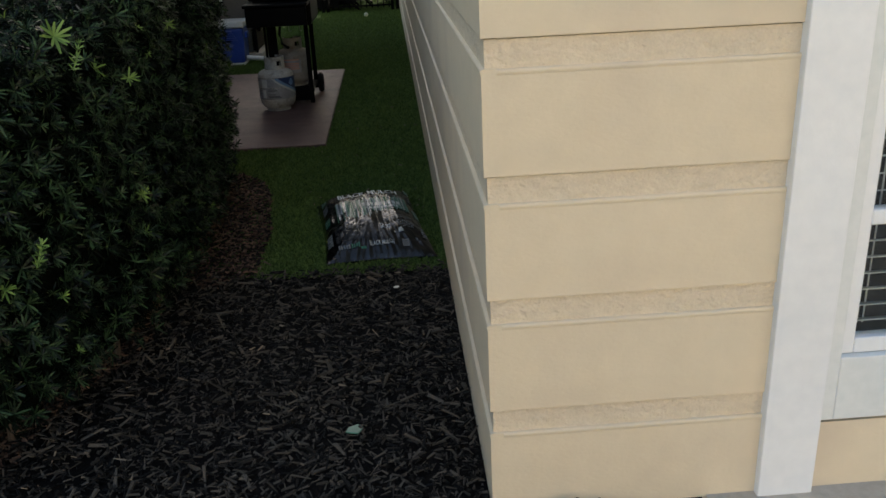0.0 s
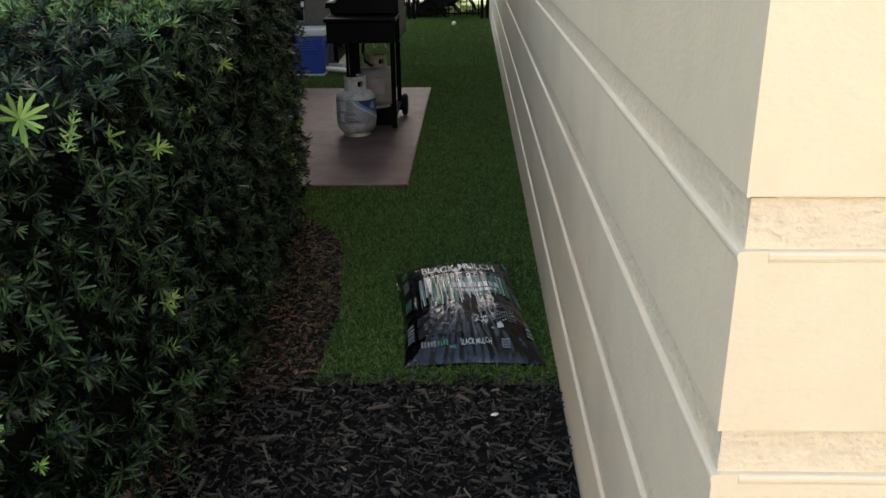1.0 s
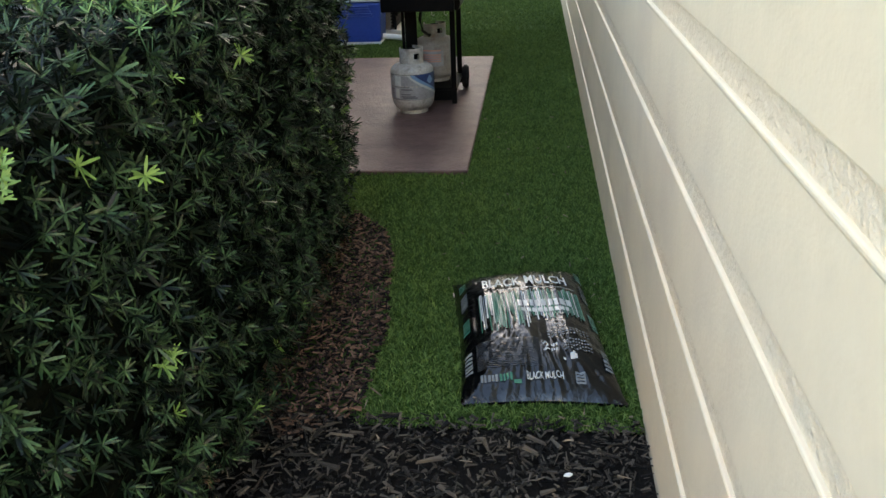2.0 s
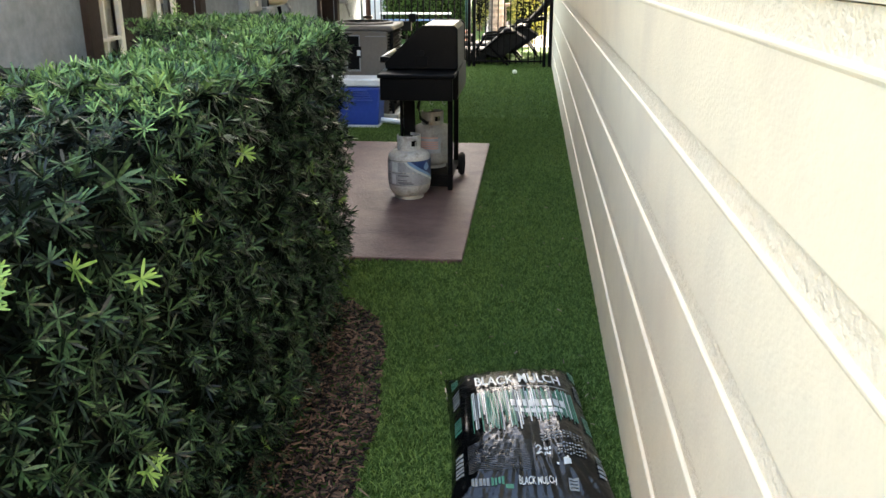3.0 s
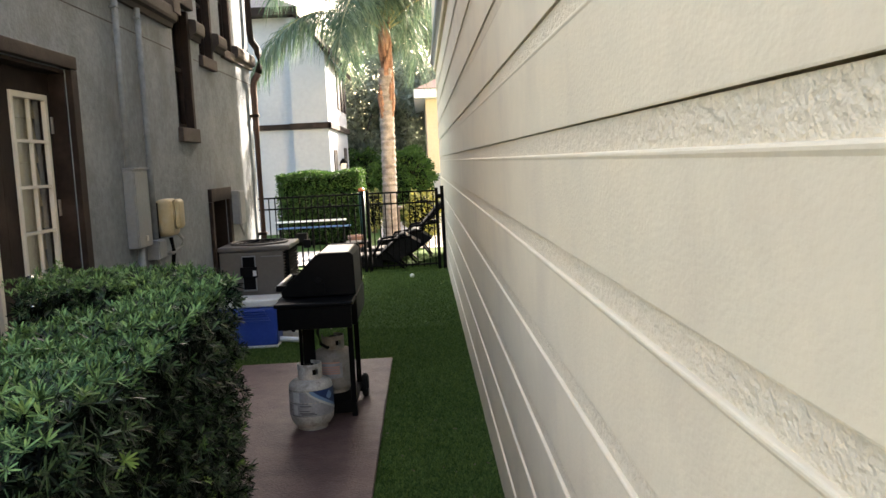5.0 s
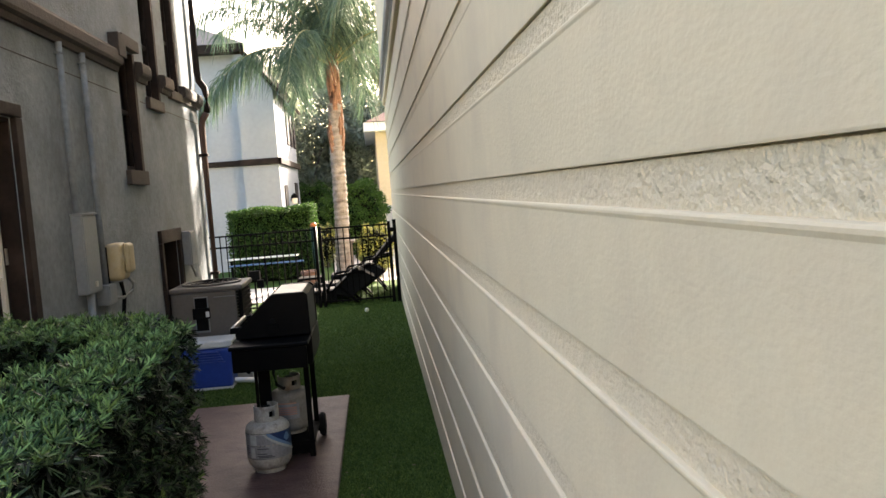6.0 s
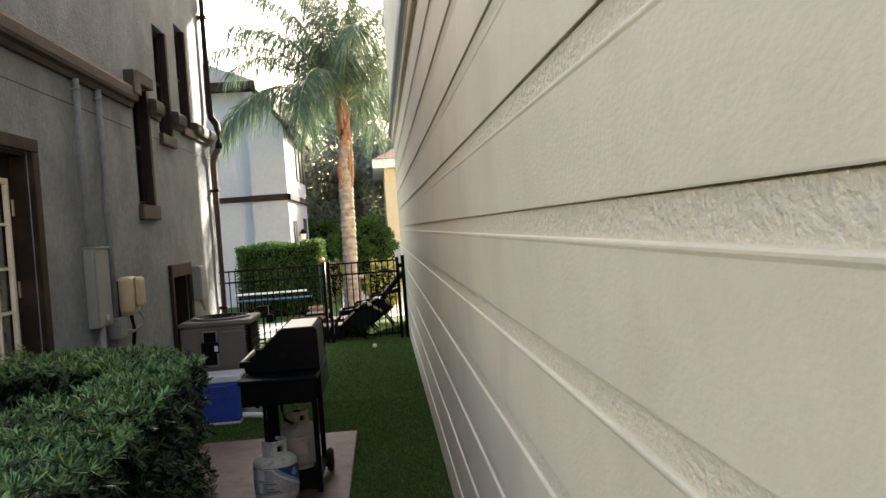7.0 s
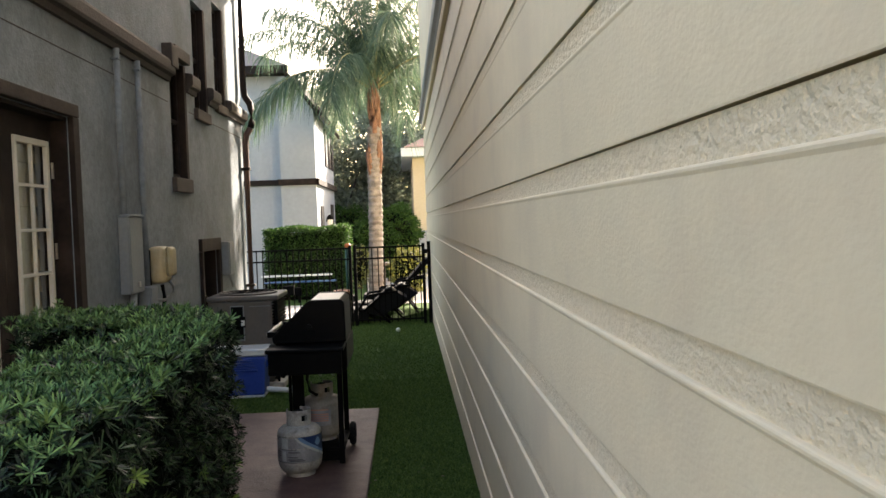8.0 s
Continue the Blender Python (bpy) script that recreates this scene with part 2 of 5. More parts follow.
lamp_glow.node_tree.nodes["Principled BSDF"].inputs["Emission Strength"].default_value = 0.08
M["lamp_glow"] = lamp_glow


# ---- building helpers ----
def thing(name, at, label, category, group="", kind=""):
    """An empty at the base of a thing; its parts are given in world places."""
    ob = new(name)
    ob.location = at
    ob.empty_display_size = 0.1
    return tagged(ob, label, category, group, kind)


def base_of(ob):
    v = Vector((0, 0, 0))
    while ob is not None:
        v += ob.location
        ob = ob.parent
    return v


def finish(name, me, material, parent, label="", smooth=False):
    if material is not None:
        me.materials.append(M[material])
    if smooth:
        me.polygons.foreach_set("use_smooth", [True] * len(me.polygons))
    ob = new(name, me)
    if parent is not None:
        ob.parent = parent
    return tagged(ob, label)


def part(name, bm, material, parent=None, label="", smooth=False):
    """Links a bmesh, given in world places, as one mesh under parent."""
    if parent is not None:
        o = base_of(parent)
        bmesh.ops.translate(bm, vec=-o, verts=bm.verts)
    bmesh.ops.recalc_face_normals(bm, faces=bm.faces)
    me = bpy.data.meshes.new(name)
    bm.to_mesh(me)
    bm.free()
    return finish(name, me, material, parent, label, smooth)


def mesh_part(name, verts, faces, material, parent=None, label=""):
    """The same from arrays."""
    v = np.asarray(verts, dtype=float)
    if parent is not None:
        v = v - np.array(base_of(parent))
    me = bpy.data.meshes.new(name)
    me.from_pydata(v.tolist(), [], faces)
    return finish(name, me, material, parent, label)


def box(x0, x1, y0, y1, z0, z1, bevel=0.0, seg=2, bm=None):
    b = bmesh.new()
    bmesh.ops.create_cube(b, size=1.0)
    for v in b.verts:
        v.co = Vector(((x0 + x1) / 2 + v.co.x * (x1 - x0), (y0 + y1) / 2 + v.co.y * (y1 - y0), (z0 + z1) / 2 + v.co.z * (z1 - z0)))
    if bevel:
        bmesh.ops.bevel(b, geom=b.edges[:], offset=bevel, segments=seg, affect="EDGES", profile=0.5)
    return merge(bm, b) if bm is not None else b


def merge(a, b):
    """Adds b to a and frees b."""
    me = bpy.data.meshes.new("tmp")
    b.to_mesh(me)
    b.free()
    a.from_mesh(me)
    bpy.data.meshes.remove(me)
    return a


def rod(p, q, r0, r1=None, seg=10, bm=None):
    """A round bar from p to q."""
    p, q = Vector(p), Vector(q)
    b = bmesh.new()
    bmesh.ops.create_cone(b, cap_ends=True, segments=seg, radius1=r0, radius2=r0 if r1 is None else r1, depth=(q - p).length)
    m = Matrix.Translation((p + q) / 2) @ (q - p).to_track_quat("Z", "Y").to_matrix().to_4x4()
    bmesh.ops.transform(b, matrix=m, verts=b.verts)
    return merge(bm, b) if bm is not None else b


def lathe(cx, cy, profile, seg=28, bm=None):
    """A turned body: profile of (radius, z)."""
    b = bmesh.new()
    rings = []
    for r, z in profile:
        rings.append([b.verts.new((cx + r * math.cos(2 * math.pi * k / seg), cy + r * math.sin(2 * math.pi * k / seg), z)) for k in range(seg)])
    for a, c in zip(rings, rings[1:]):
        for k in range(seg):
            b.faces.new((a[k], a[(k + 1) % seg], c[(k + 1) % seg], c[k]))
    if profile[0][0] > 0.0:
        b.faces.new(list(reversed(rings[0])))
    if profile[-1][0] > 0.0:
        b.faces.new(rings[-1])
    return merge(bm, b) if bm is not None else b


def tube(points, r, seg=8, bm=None):
    """A bent pipe through the points; r: one radius or one for each point."""
    pts = [Vector(p) for p in points]
    rs = r if isinstance(r, (list, tuple)) else [r] * len(pts)
    b = bmesh.new()
    rings = []
    for i, p in enumerate(pts):
        d = (pts[min(i + 1, len(pts) - 1)] - pts[max(i - 1, 0)]).normalized()
        q = d.to_track_quat("Z", "Y")
        rings.append([b.verts.new(p + q @ Vector((rs[i] * math.cos(2 * math.pi * k / seg), rs[i] * math.sin(2 * math.pi * k / seg), 0))) for k in range(seg)])
    for a, c in zip(rings, rings[1:]):
        for k in range(seg):
            b.faces.new((a[k], a[(k + 1) % seg], c[(k + 1) % seg], c[k]))
    b.faces.new(list(reversed(rings[0])))
    b.faces.new(rings[-1])
    return merge(bm, b) if bm is not None else b


def prism(outline, axis, a, c, bevel=0.0):
    """An outline of (u, v) drawn out along an axis from a to c: axis x: u=y v=z; axis y: u=x v=z; axis z: u=x v=y."""
    b = bmesh.new()

    def at(u, v, w):
        return {"x": (w, u, v), "y": (u, w, v), "z": (u, v, w)}[axis]
    lo = [b.verts.new(at(u, v, a)) for u, v in outline]
    hi = [b.verts.new(at(u, v, c)) for u, v in outline]
    n = len(outline)
    b.faces.new(lo)
    b.faces.new(list(reversed(hi)))
    for k in range(n):
        b.faces.new((lo[k], hi[k], hi[(k + 1) % n], lo[(k + 1) % n]))
    bmesh.ops.recalc_face_normals(b, faces=b.faces)
    if bevel:
        bmesh.ops.bevel(b, geom=b.edges[:], offset=bevel, segments=2, affect="EDGES", profile=0.5)
    return b


def pierced_wall(axis, face, back, u0, u1, z0, z1, holes):
    """A wall with thickness and openings that go through it; axis x: it stands across x and runs along y."""
    b = bmesh.new()
    us = sorted({u0, u1, *[h[0] for h in holes], *[h[1] for h in holes]})
    zs = sorted({z0, z1, *[h[2] for h in holes], *[h[3] for h in holes]})

    def at(w, u, z):
        return (w, u, z) if axis == "x" else (u, w, z)

    def solid(i, j):
        if not (0 <= i < len(us) - 1 and 0 <= j < len(zs) - 1):
            return False
        um, zm = (us[i] + us[i + 1]) / 2, (zs[j] + zs[j + 1]) / 2
        return not any(h[0] < um < h[1] and h[2] < zm < h[3] for h in holes)
    cache = {}

    def vert(w, u, z):
        key = (w, u, z)
        if key not in cache:
            cache[key] = b.verts.new(at(w, u, z))
        return cache[key]
    for i in range(len(us) - 1):
        for j in range(len(zs) - 1):
            if not solid(i, j):
                continue
            a, c, d, e = us[i], us[i + 1], zs[j], zs[j + 1]
            for w in (face, back):
                b.faces.new((vert(w, a, d), vert(w, c, d), vert(w, c, e), vert(w, a, e)))
            for ok, (ua, za), (ub, zb) in ((solid(i - 1, j), (a, d), (a, e)), (solid(i + 1, j), (c, d), (c, e)), (solid(i, j - 1), (a, d), (c, d)), (solid(i, j + 1), (a, e), (c, e))):
                if not ok:
                    b.faces.new((vert(face, ua, za), vert(face, ub, zb), vert(back, ub, zb), vert(back, ua, za)))
    return b


def leaves(origins, dirs, lengths, widths, droop=0.25, rng=None, face=None, blunt=0.08):
    """Strap leaves: arrays of base points, directions, lengths and widths; each leaf is a strap bent downwards; face: the way its flat side looks."""
    n = len(origins)
    d = dirs / np.linalg.norm(dirs, axis=1, keepdims=True)
    ref = rng.normal(size=(n, 3)) if face is None else face + rng.normal(size=(n, 3)) * 0.25
    side = np.cross(d, ref)
    side /= np.linalg.norm(side, axis=1, keepdims=True) + 1e-9
    L, W = lengths[:, None], widths[:, None]
    mid = origins + d * L * 0.55
    tip = origins + d * L
    tip[:, 2] -= droop * lengths
    mid[:, 2] -= droop * 0.25 * lengths
    v = np.stack([origins - side * W * 0.22, origins + side * W * 0.22, mid + side * W * 0.5, mid - side * W * 0.5, tip + side * W * blunt, tip - side * W * blunt], axis=1).reshape(-1, 3)
    f = []
    for k in range(0, n * 6, 6):
        f.append((k, k + 1, k + 2, k + 3))
        f.append((k + 3, k + 2, k + 4, k + 5))
    return v, f


def whorls(points, normals, per, length, width, rng, spread=0.9, droop=0.2, jitter=0.35):
    """Rosettes of strap leaves on points with outward normals: each a star, open towards its normal."""
    n = len(points)
    side = np.cross(normals, rng.normal(size=(n, 3)))
    side /= np.linalg.norm(side, axis=1, keepdims=True) + 1e-9
    other = np.cross(normals, side)
    other /= np.linalg.norm(other, axis=1, keepdims=True) + 1e-9
    o, nn, e1, e2 = (np.repeat(k, per, axis=0) for k in (points, normals, side, other))
    turn = (np.tile(np.arange(per), n) * 2 * np.pi / per + rng.normal(0, 0.22, n * per))[:, None]
    open_ = (np.repeat(rng.uniform(0.75, 1.30, n), per) * spread + rng.normal(0, 0.16, n * per))[:, None]
    d = nn * np.cos(open_) + (e1 * np.cos(turn) + e2 * np.sin(turn)) * np.sin(open_)
    size = np.repeat(rng.uniform(1 - jitter, 1 + jitter, n), per)
    o = o + nn * rng.uniform(-0.006, 0.004, (n * per, 1))
    return leaves(o, d, length * size * rng.uniform(0.7, 1.12, n * per), width * size, droop, rng, nn, 0.26)


# ---- ground ----
def sheet(name, outline, z, material, label, category, kind="structure"):
    """A flat piece of ground."""
    b = bmesh.new()
    b.faces.new([b.verts.new((x, y, z)) for x, y in outline])
    ob = part(name, b, material)
    return tagged(ob, label, category, kind=kind)


sheet("ground", [(-400, -400), (400, -400), (400, 400), (-400, 400)], -0.03, "lawn", "green lawn that runs out to the distance", "ground")
sheet("mulch_bed", [(-3.2, -4.0), (0.55, -4.0), (0.55, 0.0), (0.015, 0.0), (0.015, 1.66), (-2.4, 1.75), (-2.4, 3.9), (-2.47, 3.9), (-2.47, -4.0)], -0.012, "soil", "dark soil bed under shredded mulch", "ground")


def turf_edge(y):
    """The turf's western edge, a shallow curve beside the hedge."""
    k = max(0.0, min(y, 3.4) - 1.64)
    return -0.845 - 0.008 * math.sin(k * 9) - 0.02 * k - 0.045 * k ** 3 - 0.9 * max(0.0, k - 1.45) ** 1.5 if y < 3.4 else -2.45


edge = [(turf_edge(1.64 + 0.1 * i), 1.64 + 0.1 * i) for i in range(18)]
sheet("turf", [(0.015, 1.64), (0.015, 17.0), (-2.47, 17.0), (-2.47, 3.5), (-1.3, 3.5)] + list(reversed(edge)), -0.004, "turf_base", "green artificial turf strip between the two houses", "ground")
sheet("front_pavement", [(0.56, -5.0), (6.0, -5.0), (6.0, 0.0), (0.56, 0.0)], -0.006, "concrete", "pale textured concrete in front of the house", "pavement")
pad = part("patio_pad", box(-2.0, -0.678, 3.92, 7.08, -0.05, 0.02, 0.008), "patio")
tagged(pad, "mauve stained concrete pad with damp dark patches", "pavement", kind="structure")
sheet("far_patio", [(-7.0, 14.6), (-1.35, 14.6), (-1.35, 17.0), (-7.0, 17.0)], 0.004, "patio_pale", "pale sunlit paving beyond the fence", "pavement")
sheet("far_path", [(-1.2, 16.6), (0.6, 16.6), (0.6, 30.0), (-1.9, 30.0)], 0.003, "patio_pale", "pale paved path behind the palm", "pavement")

# ---- beige house ----
S, LIP0, BAND = 0.2995, 0.228, 0.064
HOUSE_END = 15.4
wall_e = tagged(part("wall_west", box(0.034, 0.25, 0.034, HOUSE_END, -0.05, 3.42), "siding_rough"), "beige lap siding house wall with rough recessed bands", "wall", kind="structure")
wall_s = tagged(part("wall_south", pierced_wall("y", 0.034, 0.25, 0.25, 6.0, -0.05, 3.42, [(0.83, 1.66, 0.198, 1.95)]), "siding_rough"), "beige lap siding front wall with a white window", "wall", kind="structure")


def board_outline(z0, z1):
    """Section of one siding board: u is the depth (0 the face), v the height; a rounded nose on top, a drip under the face."""
    return [(0.033, z0 + 0.0012), (0.005, z0 + 0.0010), (0.0008, z0), (0.0, z0 + 0.003), (0.0, z1 - 0.013), (-0.0020, z1 - 0.0075), (-0.0020, z1 - 0.0035), (-0.0006, z1 - 0.0008), (0.0020, z1 + 0.0004), (0.0092, z1 + 0.0010), (0.033, z1 + 0.0012)]


BAND_FACE, SLOT = 0.0080, 0.0028       # depth of the rough band, open joint under the board above it
for i in range(0, 11):
    z1 = LIP0 + S * i
    z0 = -0.03 if i == 0 else LIP0 + S * (i - 1) + BAND
    section = board_outline(z0, z1)
    part("board", prism(section, "y", 0.0, HOUSE_END), "siding", wall_e)
    part("rough_band", box(BAND_FACE, 0.034, BAND_FACE, HOUSE_END - 0.01, z1 + 0.0005, z1 + BAND - SLOT), "siding_rough", wall_e)
    part("board", prism(section, "x", 0.033, 0.69), "siding", wall_s)
    part("rough_band", box(0.034, 0.69, BAND_FACE, 0.034, z1 + 0.0005, z1 + BAND - SLOT), "siding_rough", wall_s)
    if z1 > 2.1:
        part("board", prism(section, "x", 0.83, 6.0), "siding", wall_s)
    elif z1 < 0.3:
        part("board", prism([(u, min(v, 0.192)) for u, v in section], "x", 0.83, 6.0), "siding", wall_s)
    else:
        part("board", prism(section, "x", 1.8, 6.0), "siding", wall_s)
    part("rough_band", box(1.8, 6.0, BAND_FACE, 0.034, z1 + 0.0005, z1 + BAND - SLOT), "siding_rough", wall_s)

house_upper = tagged(part("upper_wall", box(-0.015, 6.0, 0.3, HOUSE_END + 0.1, 3.56, 7.2), "siding"), "beige upper storey wall over the gutter line", "wall", kind="structure")
back = tagged(part("wall_north", box(0.25, 6.0, HOUSE_END - 0.25, HOUSE_END, -0.05, 3.42), "siding"), "beige rear wall of the house", "wall", kind="structure")
gut = thing("gutter", (0.0, 0.0, 3.42), "slate grey metal gutter under the upper storey", "gutter")
prof = [(0.02, 3.42), (-0.035, 3.42), (-0.045, 3.45), (-0.075, 3.47), (-0.085, 3.52), (-0.085, 3.555), (0.02, 3.555)]
part("trough", prism(prof, "y", -0.1, HOUSE_END + 0.05), "gutter", gut)
part("lower_moulding", prism([(0.015, 3.34), (-0.02, 3.34), (-0.03, 3.37), (-0.03, 3.415), (0.015, 3.415)], "y", -0.05, HOUSE_END), "siding", gut, "beige moulding")
roof = bmesh.new()
rv = [roof.verts.new(p) for p in ((-0.45, -0.3, 7.2), (6.4, -0.3, 7.2), (6.4, HOUSE_END + 0.5, 7.2), (-0.45, HOUSE_END + 0.5, 7.2), (3.0, 3.0, 9.0), (3.0, HOUSE_END - 3.0, 9.0))]
for f in ((0, 1, 2, 3), (0, 1, 4), (1, 2, 5, 4), (2, 3, 5), (3, 0, 4, 5)):
    roof.faces.new([rv[k] for k in f])
tagged(part("roof", roof, "roof"), "grey tiled hip roof of the beige house", "roof", kind="structure")

# front window with white trim
win = thing("window_1", (1.25, 0.0, 0.198), "white framed front window with horizontal blinds", "window", kind="structure")
part("side_trim", box(0.688, 0.832, -0.024, 0.03, -0.012, 3.3, 0.003), "white_trim", win, "wide white painted trim board")
part("side_trim", box(1.658, 1.80, -0.024, 0.03, -0.012, 3.3, 0.003), "white_trim", win, "wide white painted trim board")
fr = box(0.832, 0.872, -0.004, 0.10, 0.198, 1.95, 0.003)
box(1.618, 1.658, -0.004, 0.10, 0.198, 1.95, 0.003, bm=fr)
box(0.872, 1.618, -0.004, 0.10, 0.198, 0.375, 0.003, bm=fr)
box(0.872, 1.618, -0.004, 0.10, 1.88, 1.95, 0.003, bm=fr)
part("frame", fr, "white_vinyl", win)
sash = box(0.874, 0.910, 0.014, 0.055, 0.377, 1.878, 0.004)
box(1.58, 1.616, 0.014, 0.055, 0.377, 1.878, 0.004, bm=sash)
box(0.910, 1.58, 0.014, 0.055, 0.377, 0.418, 0.004, bm=sash)
box(0.910, 1.58, 0.014, 0.055, 0.715, 0.752, 0.004, bm=sash)
box(0.910, 1.58, 0.014, 0.055, 1.84, 1.878, 0.004, bm=sash)
part("sash", sash, "white_trim", win)
for z0, z1 in ((0.416, 0.717), (0.75, 1.842)):
    g = part("pane", box(0.908, 1.582, 0.034, 0.040, z0, z1), "glass", win)
    g.visible_shadow = False
z = 0.43
while z < 1.84:
    part("slat", prism([(0.075, z + 0.004), (0.115, z - 0.010), (0.116, z - 0.007), (0.076, z + 0.007)], "x", 0.915, 1.575), "blind", win)
    z += 0.043
cords = rod((0.955, 0.095, 0.42), (0.955, 0.095, 1.85), 0.0022, seg=6)
for cx in (0.97, 1.25, 1.5):
    rod((cx, 0.095, 0.42), (cx, 0.095, 1.85), 0.0022, seg=6, bm=cords)
part("cord", cords, "blind", win)
part("room", box(0.84, 1.65, 0.12, 0.6, 0.2, 1.94), "room_dark", win, "near-black block for the dim room behind the blinds")

# unseen wall and street behind the camera: close the place, added to bounce sunlight
tagged(part("bounce_wall", box(-30.0, 30.0, -27.0, -26.6, -0.05, 8.0), "far_stucco"), "unseen plain pale stucco wall added to bounce sunlight", "wall", kind="structure")
tagged(part("street", box(-40.0, 40.0, -26.5, -7.0, -0.03, -0.008), "concrete"), "unseen pale concrete road surface added to bounce sunlight", "road", kind="structure")

# ---- grey house ----
WX = -2.473
door_hole = (3.72, 5.03, 0.12, 2.385)
w1, u1, u2 = (7.40, 7.90, 2.13, 3.22), (8.31, 8.80, 2.87, 3.97), (9.27, 9.73, 3.06, 4.20)
rec = (8.285, 8.98, 0.45, 1.42)
CORNER, GREY_START = 10.75, 2.3
wall_g = tagged(part("wall_east", pierced_wall("x", WX, WX - 0.25, GREY_START, CORNER, -0.05, 6.4, [door_hole, w1, u1, u2, rec]), "stucco_grey"), "weathered grey stucco house wall", "wall", kind="structure")
tagged(part("wall_behind", box(-8.0, WX - 0.25, CORNER - 0.25, CORNER, -0.05, 6.4), "stucco_grey"), "grey stucco rear wall of the house", "wall", kind="structure")
tagged(part("interior_backing", box(WX - 0.9, WX - 0.6, GREY_START + 0.25, CORNER - 0.3, -0.05, 6.4), "room_dark"), "near-black block for the dim interior behind the openings", "wall", kind="structure")
tagged(part("wall_front", box(-8.0, WX - 0.25, GREY_START, GREY_START + 0.25, -0.05, 6.4), "stucco_grey"), "grey stucco front wall of the house", "wall", kind="structure")
groof = bmesh.new()
rv = [groof.verts.new(p) for p in ((WX + 0.08, GREY_START - 0.3, 6.4), (WX + 0.08, CORNER + 0.1, 6.4), (-9.0, CORNER + 0.4, 6.4), (-9.0, GREY_START - 0.3, 6.4), (-5.5, 5.0, 8.0), (-5.5, 8.0, 8.0))]
for f in ((0, 1, 2, 3), (0, 1, 5, 4), (1, 2, 5), (2, 3, 4, 5), (3, 0, 4)):
    groof.faces.new([rv[k] for k in f])
tagged(part("roof", groof, "roof"), "dark tiled roof of the grey house", "roof", kind="structure")

# storey band, in lengths between the tall windows
band = thing("ledge", (WX, 0.0, 3.0), "taupe moulded ledge band between the storeys", "ledge", kind="structure")


def band_outline(x):
    return [(x - 0.002, 2.98), (x + 0.03, 2.98), (x + 0.04, 3.02), (x + 0.072, 3.035), (x + 0.08, 3.06), (x + 0.08, 3.13), (x + 0.07, 3.155), (x - 0.002, 3.165)]


for y0, y1 in ((GREY_START - 0.06, 7.33), (7.95, 8.27), (8.84, 9.23), (9.78, CORNER + 0.06)):
    part("ledge_length", prism(band_outline(WX), "y", y0, y1), "taupe_trim", band)
part("key_block", box(WX - 0.002, WX + 0.09, 7.20, 7.42, 3.10, 3.30, 0.006), "taupe_trim", band)
part("key_block", box(WX - 0.002, WX + 0.07, 7.40, 7.92, 3.225, 3.33, 0.006), "taupe_trim", band)
# Raised dark strips stand in for the shadow of the scored groove
part("score_line", box(WX - 0.002, WX + 0.003, GREY_START, 7.32, 2.798, 2.804), "taupe_trim", band, "thin dark strip coloured as the reglet's shadow")
part("score_line", box(WX - 0.002, WX + 0.003, 8.06, CORNER, 2.798, 2.804), "taupe_trim", band)


def tall_window(name, hole, sill_drop):
    y0, y1, z0, z1 = hole
    w = thing(name, (WX, (y0 + y1) / 2, z0), "narrow dark brown stair window with a taupe sill", "window", kind="structure")
    f = box(WX - 0.12, WX - 0.06, y0, y0 + 0.05, z0, z1, 0.004)
    box(WX - 0.12, WX - 0.06, y1 - 0.05, y1, z0, z1, 0.004, bm=f)
    box(WX - 0.12, WX - 0.06, y0 + 0.05, y1 - 0.05, z0, z0 + 0.05, 0.004, bm=f)
    box(WX - 0.12, WX - 0.06, y0 + 0.05, y1 - 0.05, z1 - 0.05, z1, 0.004, bm=f)
    box(WX - 0.115, WX - 0.065, y0 + 0.05, y1 - 0.05, (z0 + z1) / 2 - 0.02, (z0 + z1) / 2 + 0.02, 0.004, bm=f)
    part("frame", f, "brown_trim", w)
    part("reveal", box(WX - 0.058, WX + 0.012, y1 - 0.03, y1 + 0.045, z0, z1, 0.004), "brown_trim", w, "brown painted side reveal")
    p = part("pane", box(WX - 0.095, WX - 0.088, y0 + 0.048, y1 - 0.048, z0 + 0.048, z1 - 0.048), "glass", w)
    p.visible_shadow = False
    part("sill", box(WX - 0.05, WX + 0.045, y0 - 0.04, y1 + 0.05, z0 - sill_drop, z0 + 0.002, 0.010), "taupe_trim", w, "thick taupe stucco sill")


tall_window("window_2", w1, 0.13)
tall_window("window_3", u1, 0.11)
tall_window("window_4", u2, 0.10)

# French doors
door = thing("door_1", (WX, 4.38, 0.12), "closed pair of brown French doors with cream muntins", "door", kind="structure")
tr = box(WX - 0.005, WX + 0.035, 3.60, 3.72, 0.0, 2.385, 0.006)
box(WX - 0.005, WX + 0.035, 5.03, 5.128, 0.0, 2.385, 0.006, bm=tr)
box(WX - 0.005, WX + 0.037, 3.60, 5.128, 2.387, 2.468, 0.006, bm=tr)
part("casing", tr, "brown_trim", door)
DX = WX - 0.10
jm = box(DX - 0.05, WX - 0.006, 3.722, 3.742, 0.12, 2.38)
box(DX - 0.05, WX - 0.006, 5.008, 5.028, 0.12, 2.38, bm=jm)
box(DX - 0.05, WX - 0.006, 3.742, 5.008, 2.36, 2.381, bm=jm)
part("jamb", jm, "brown_trim", door)
part("threshold", box(DX - 0.06, WX + 0.06, 3.70, 5.07, 0.02, 0.13, 0.008), "concrete", door)
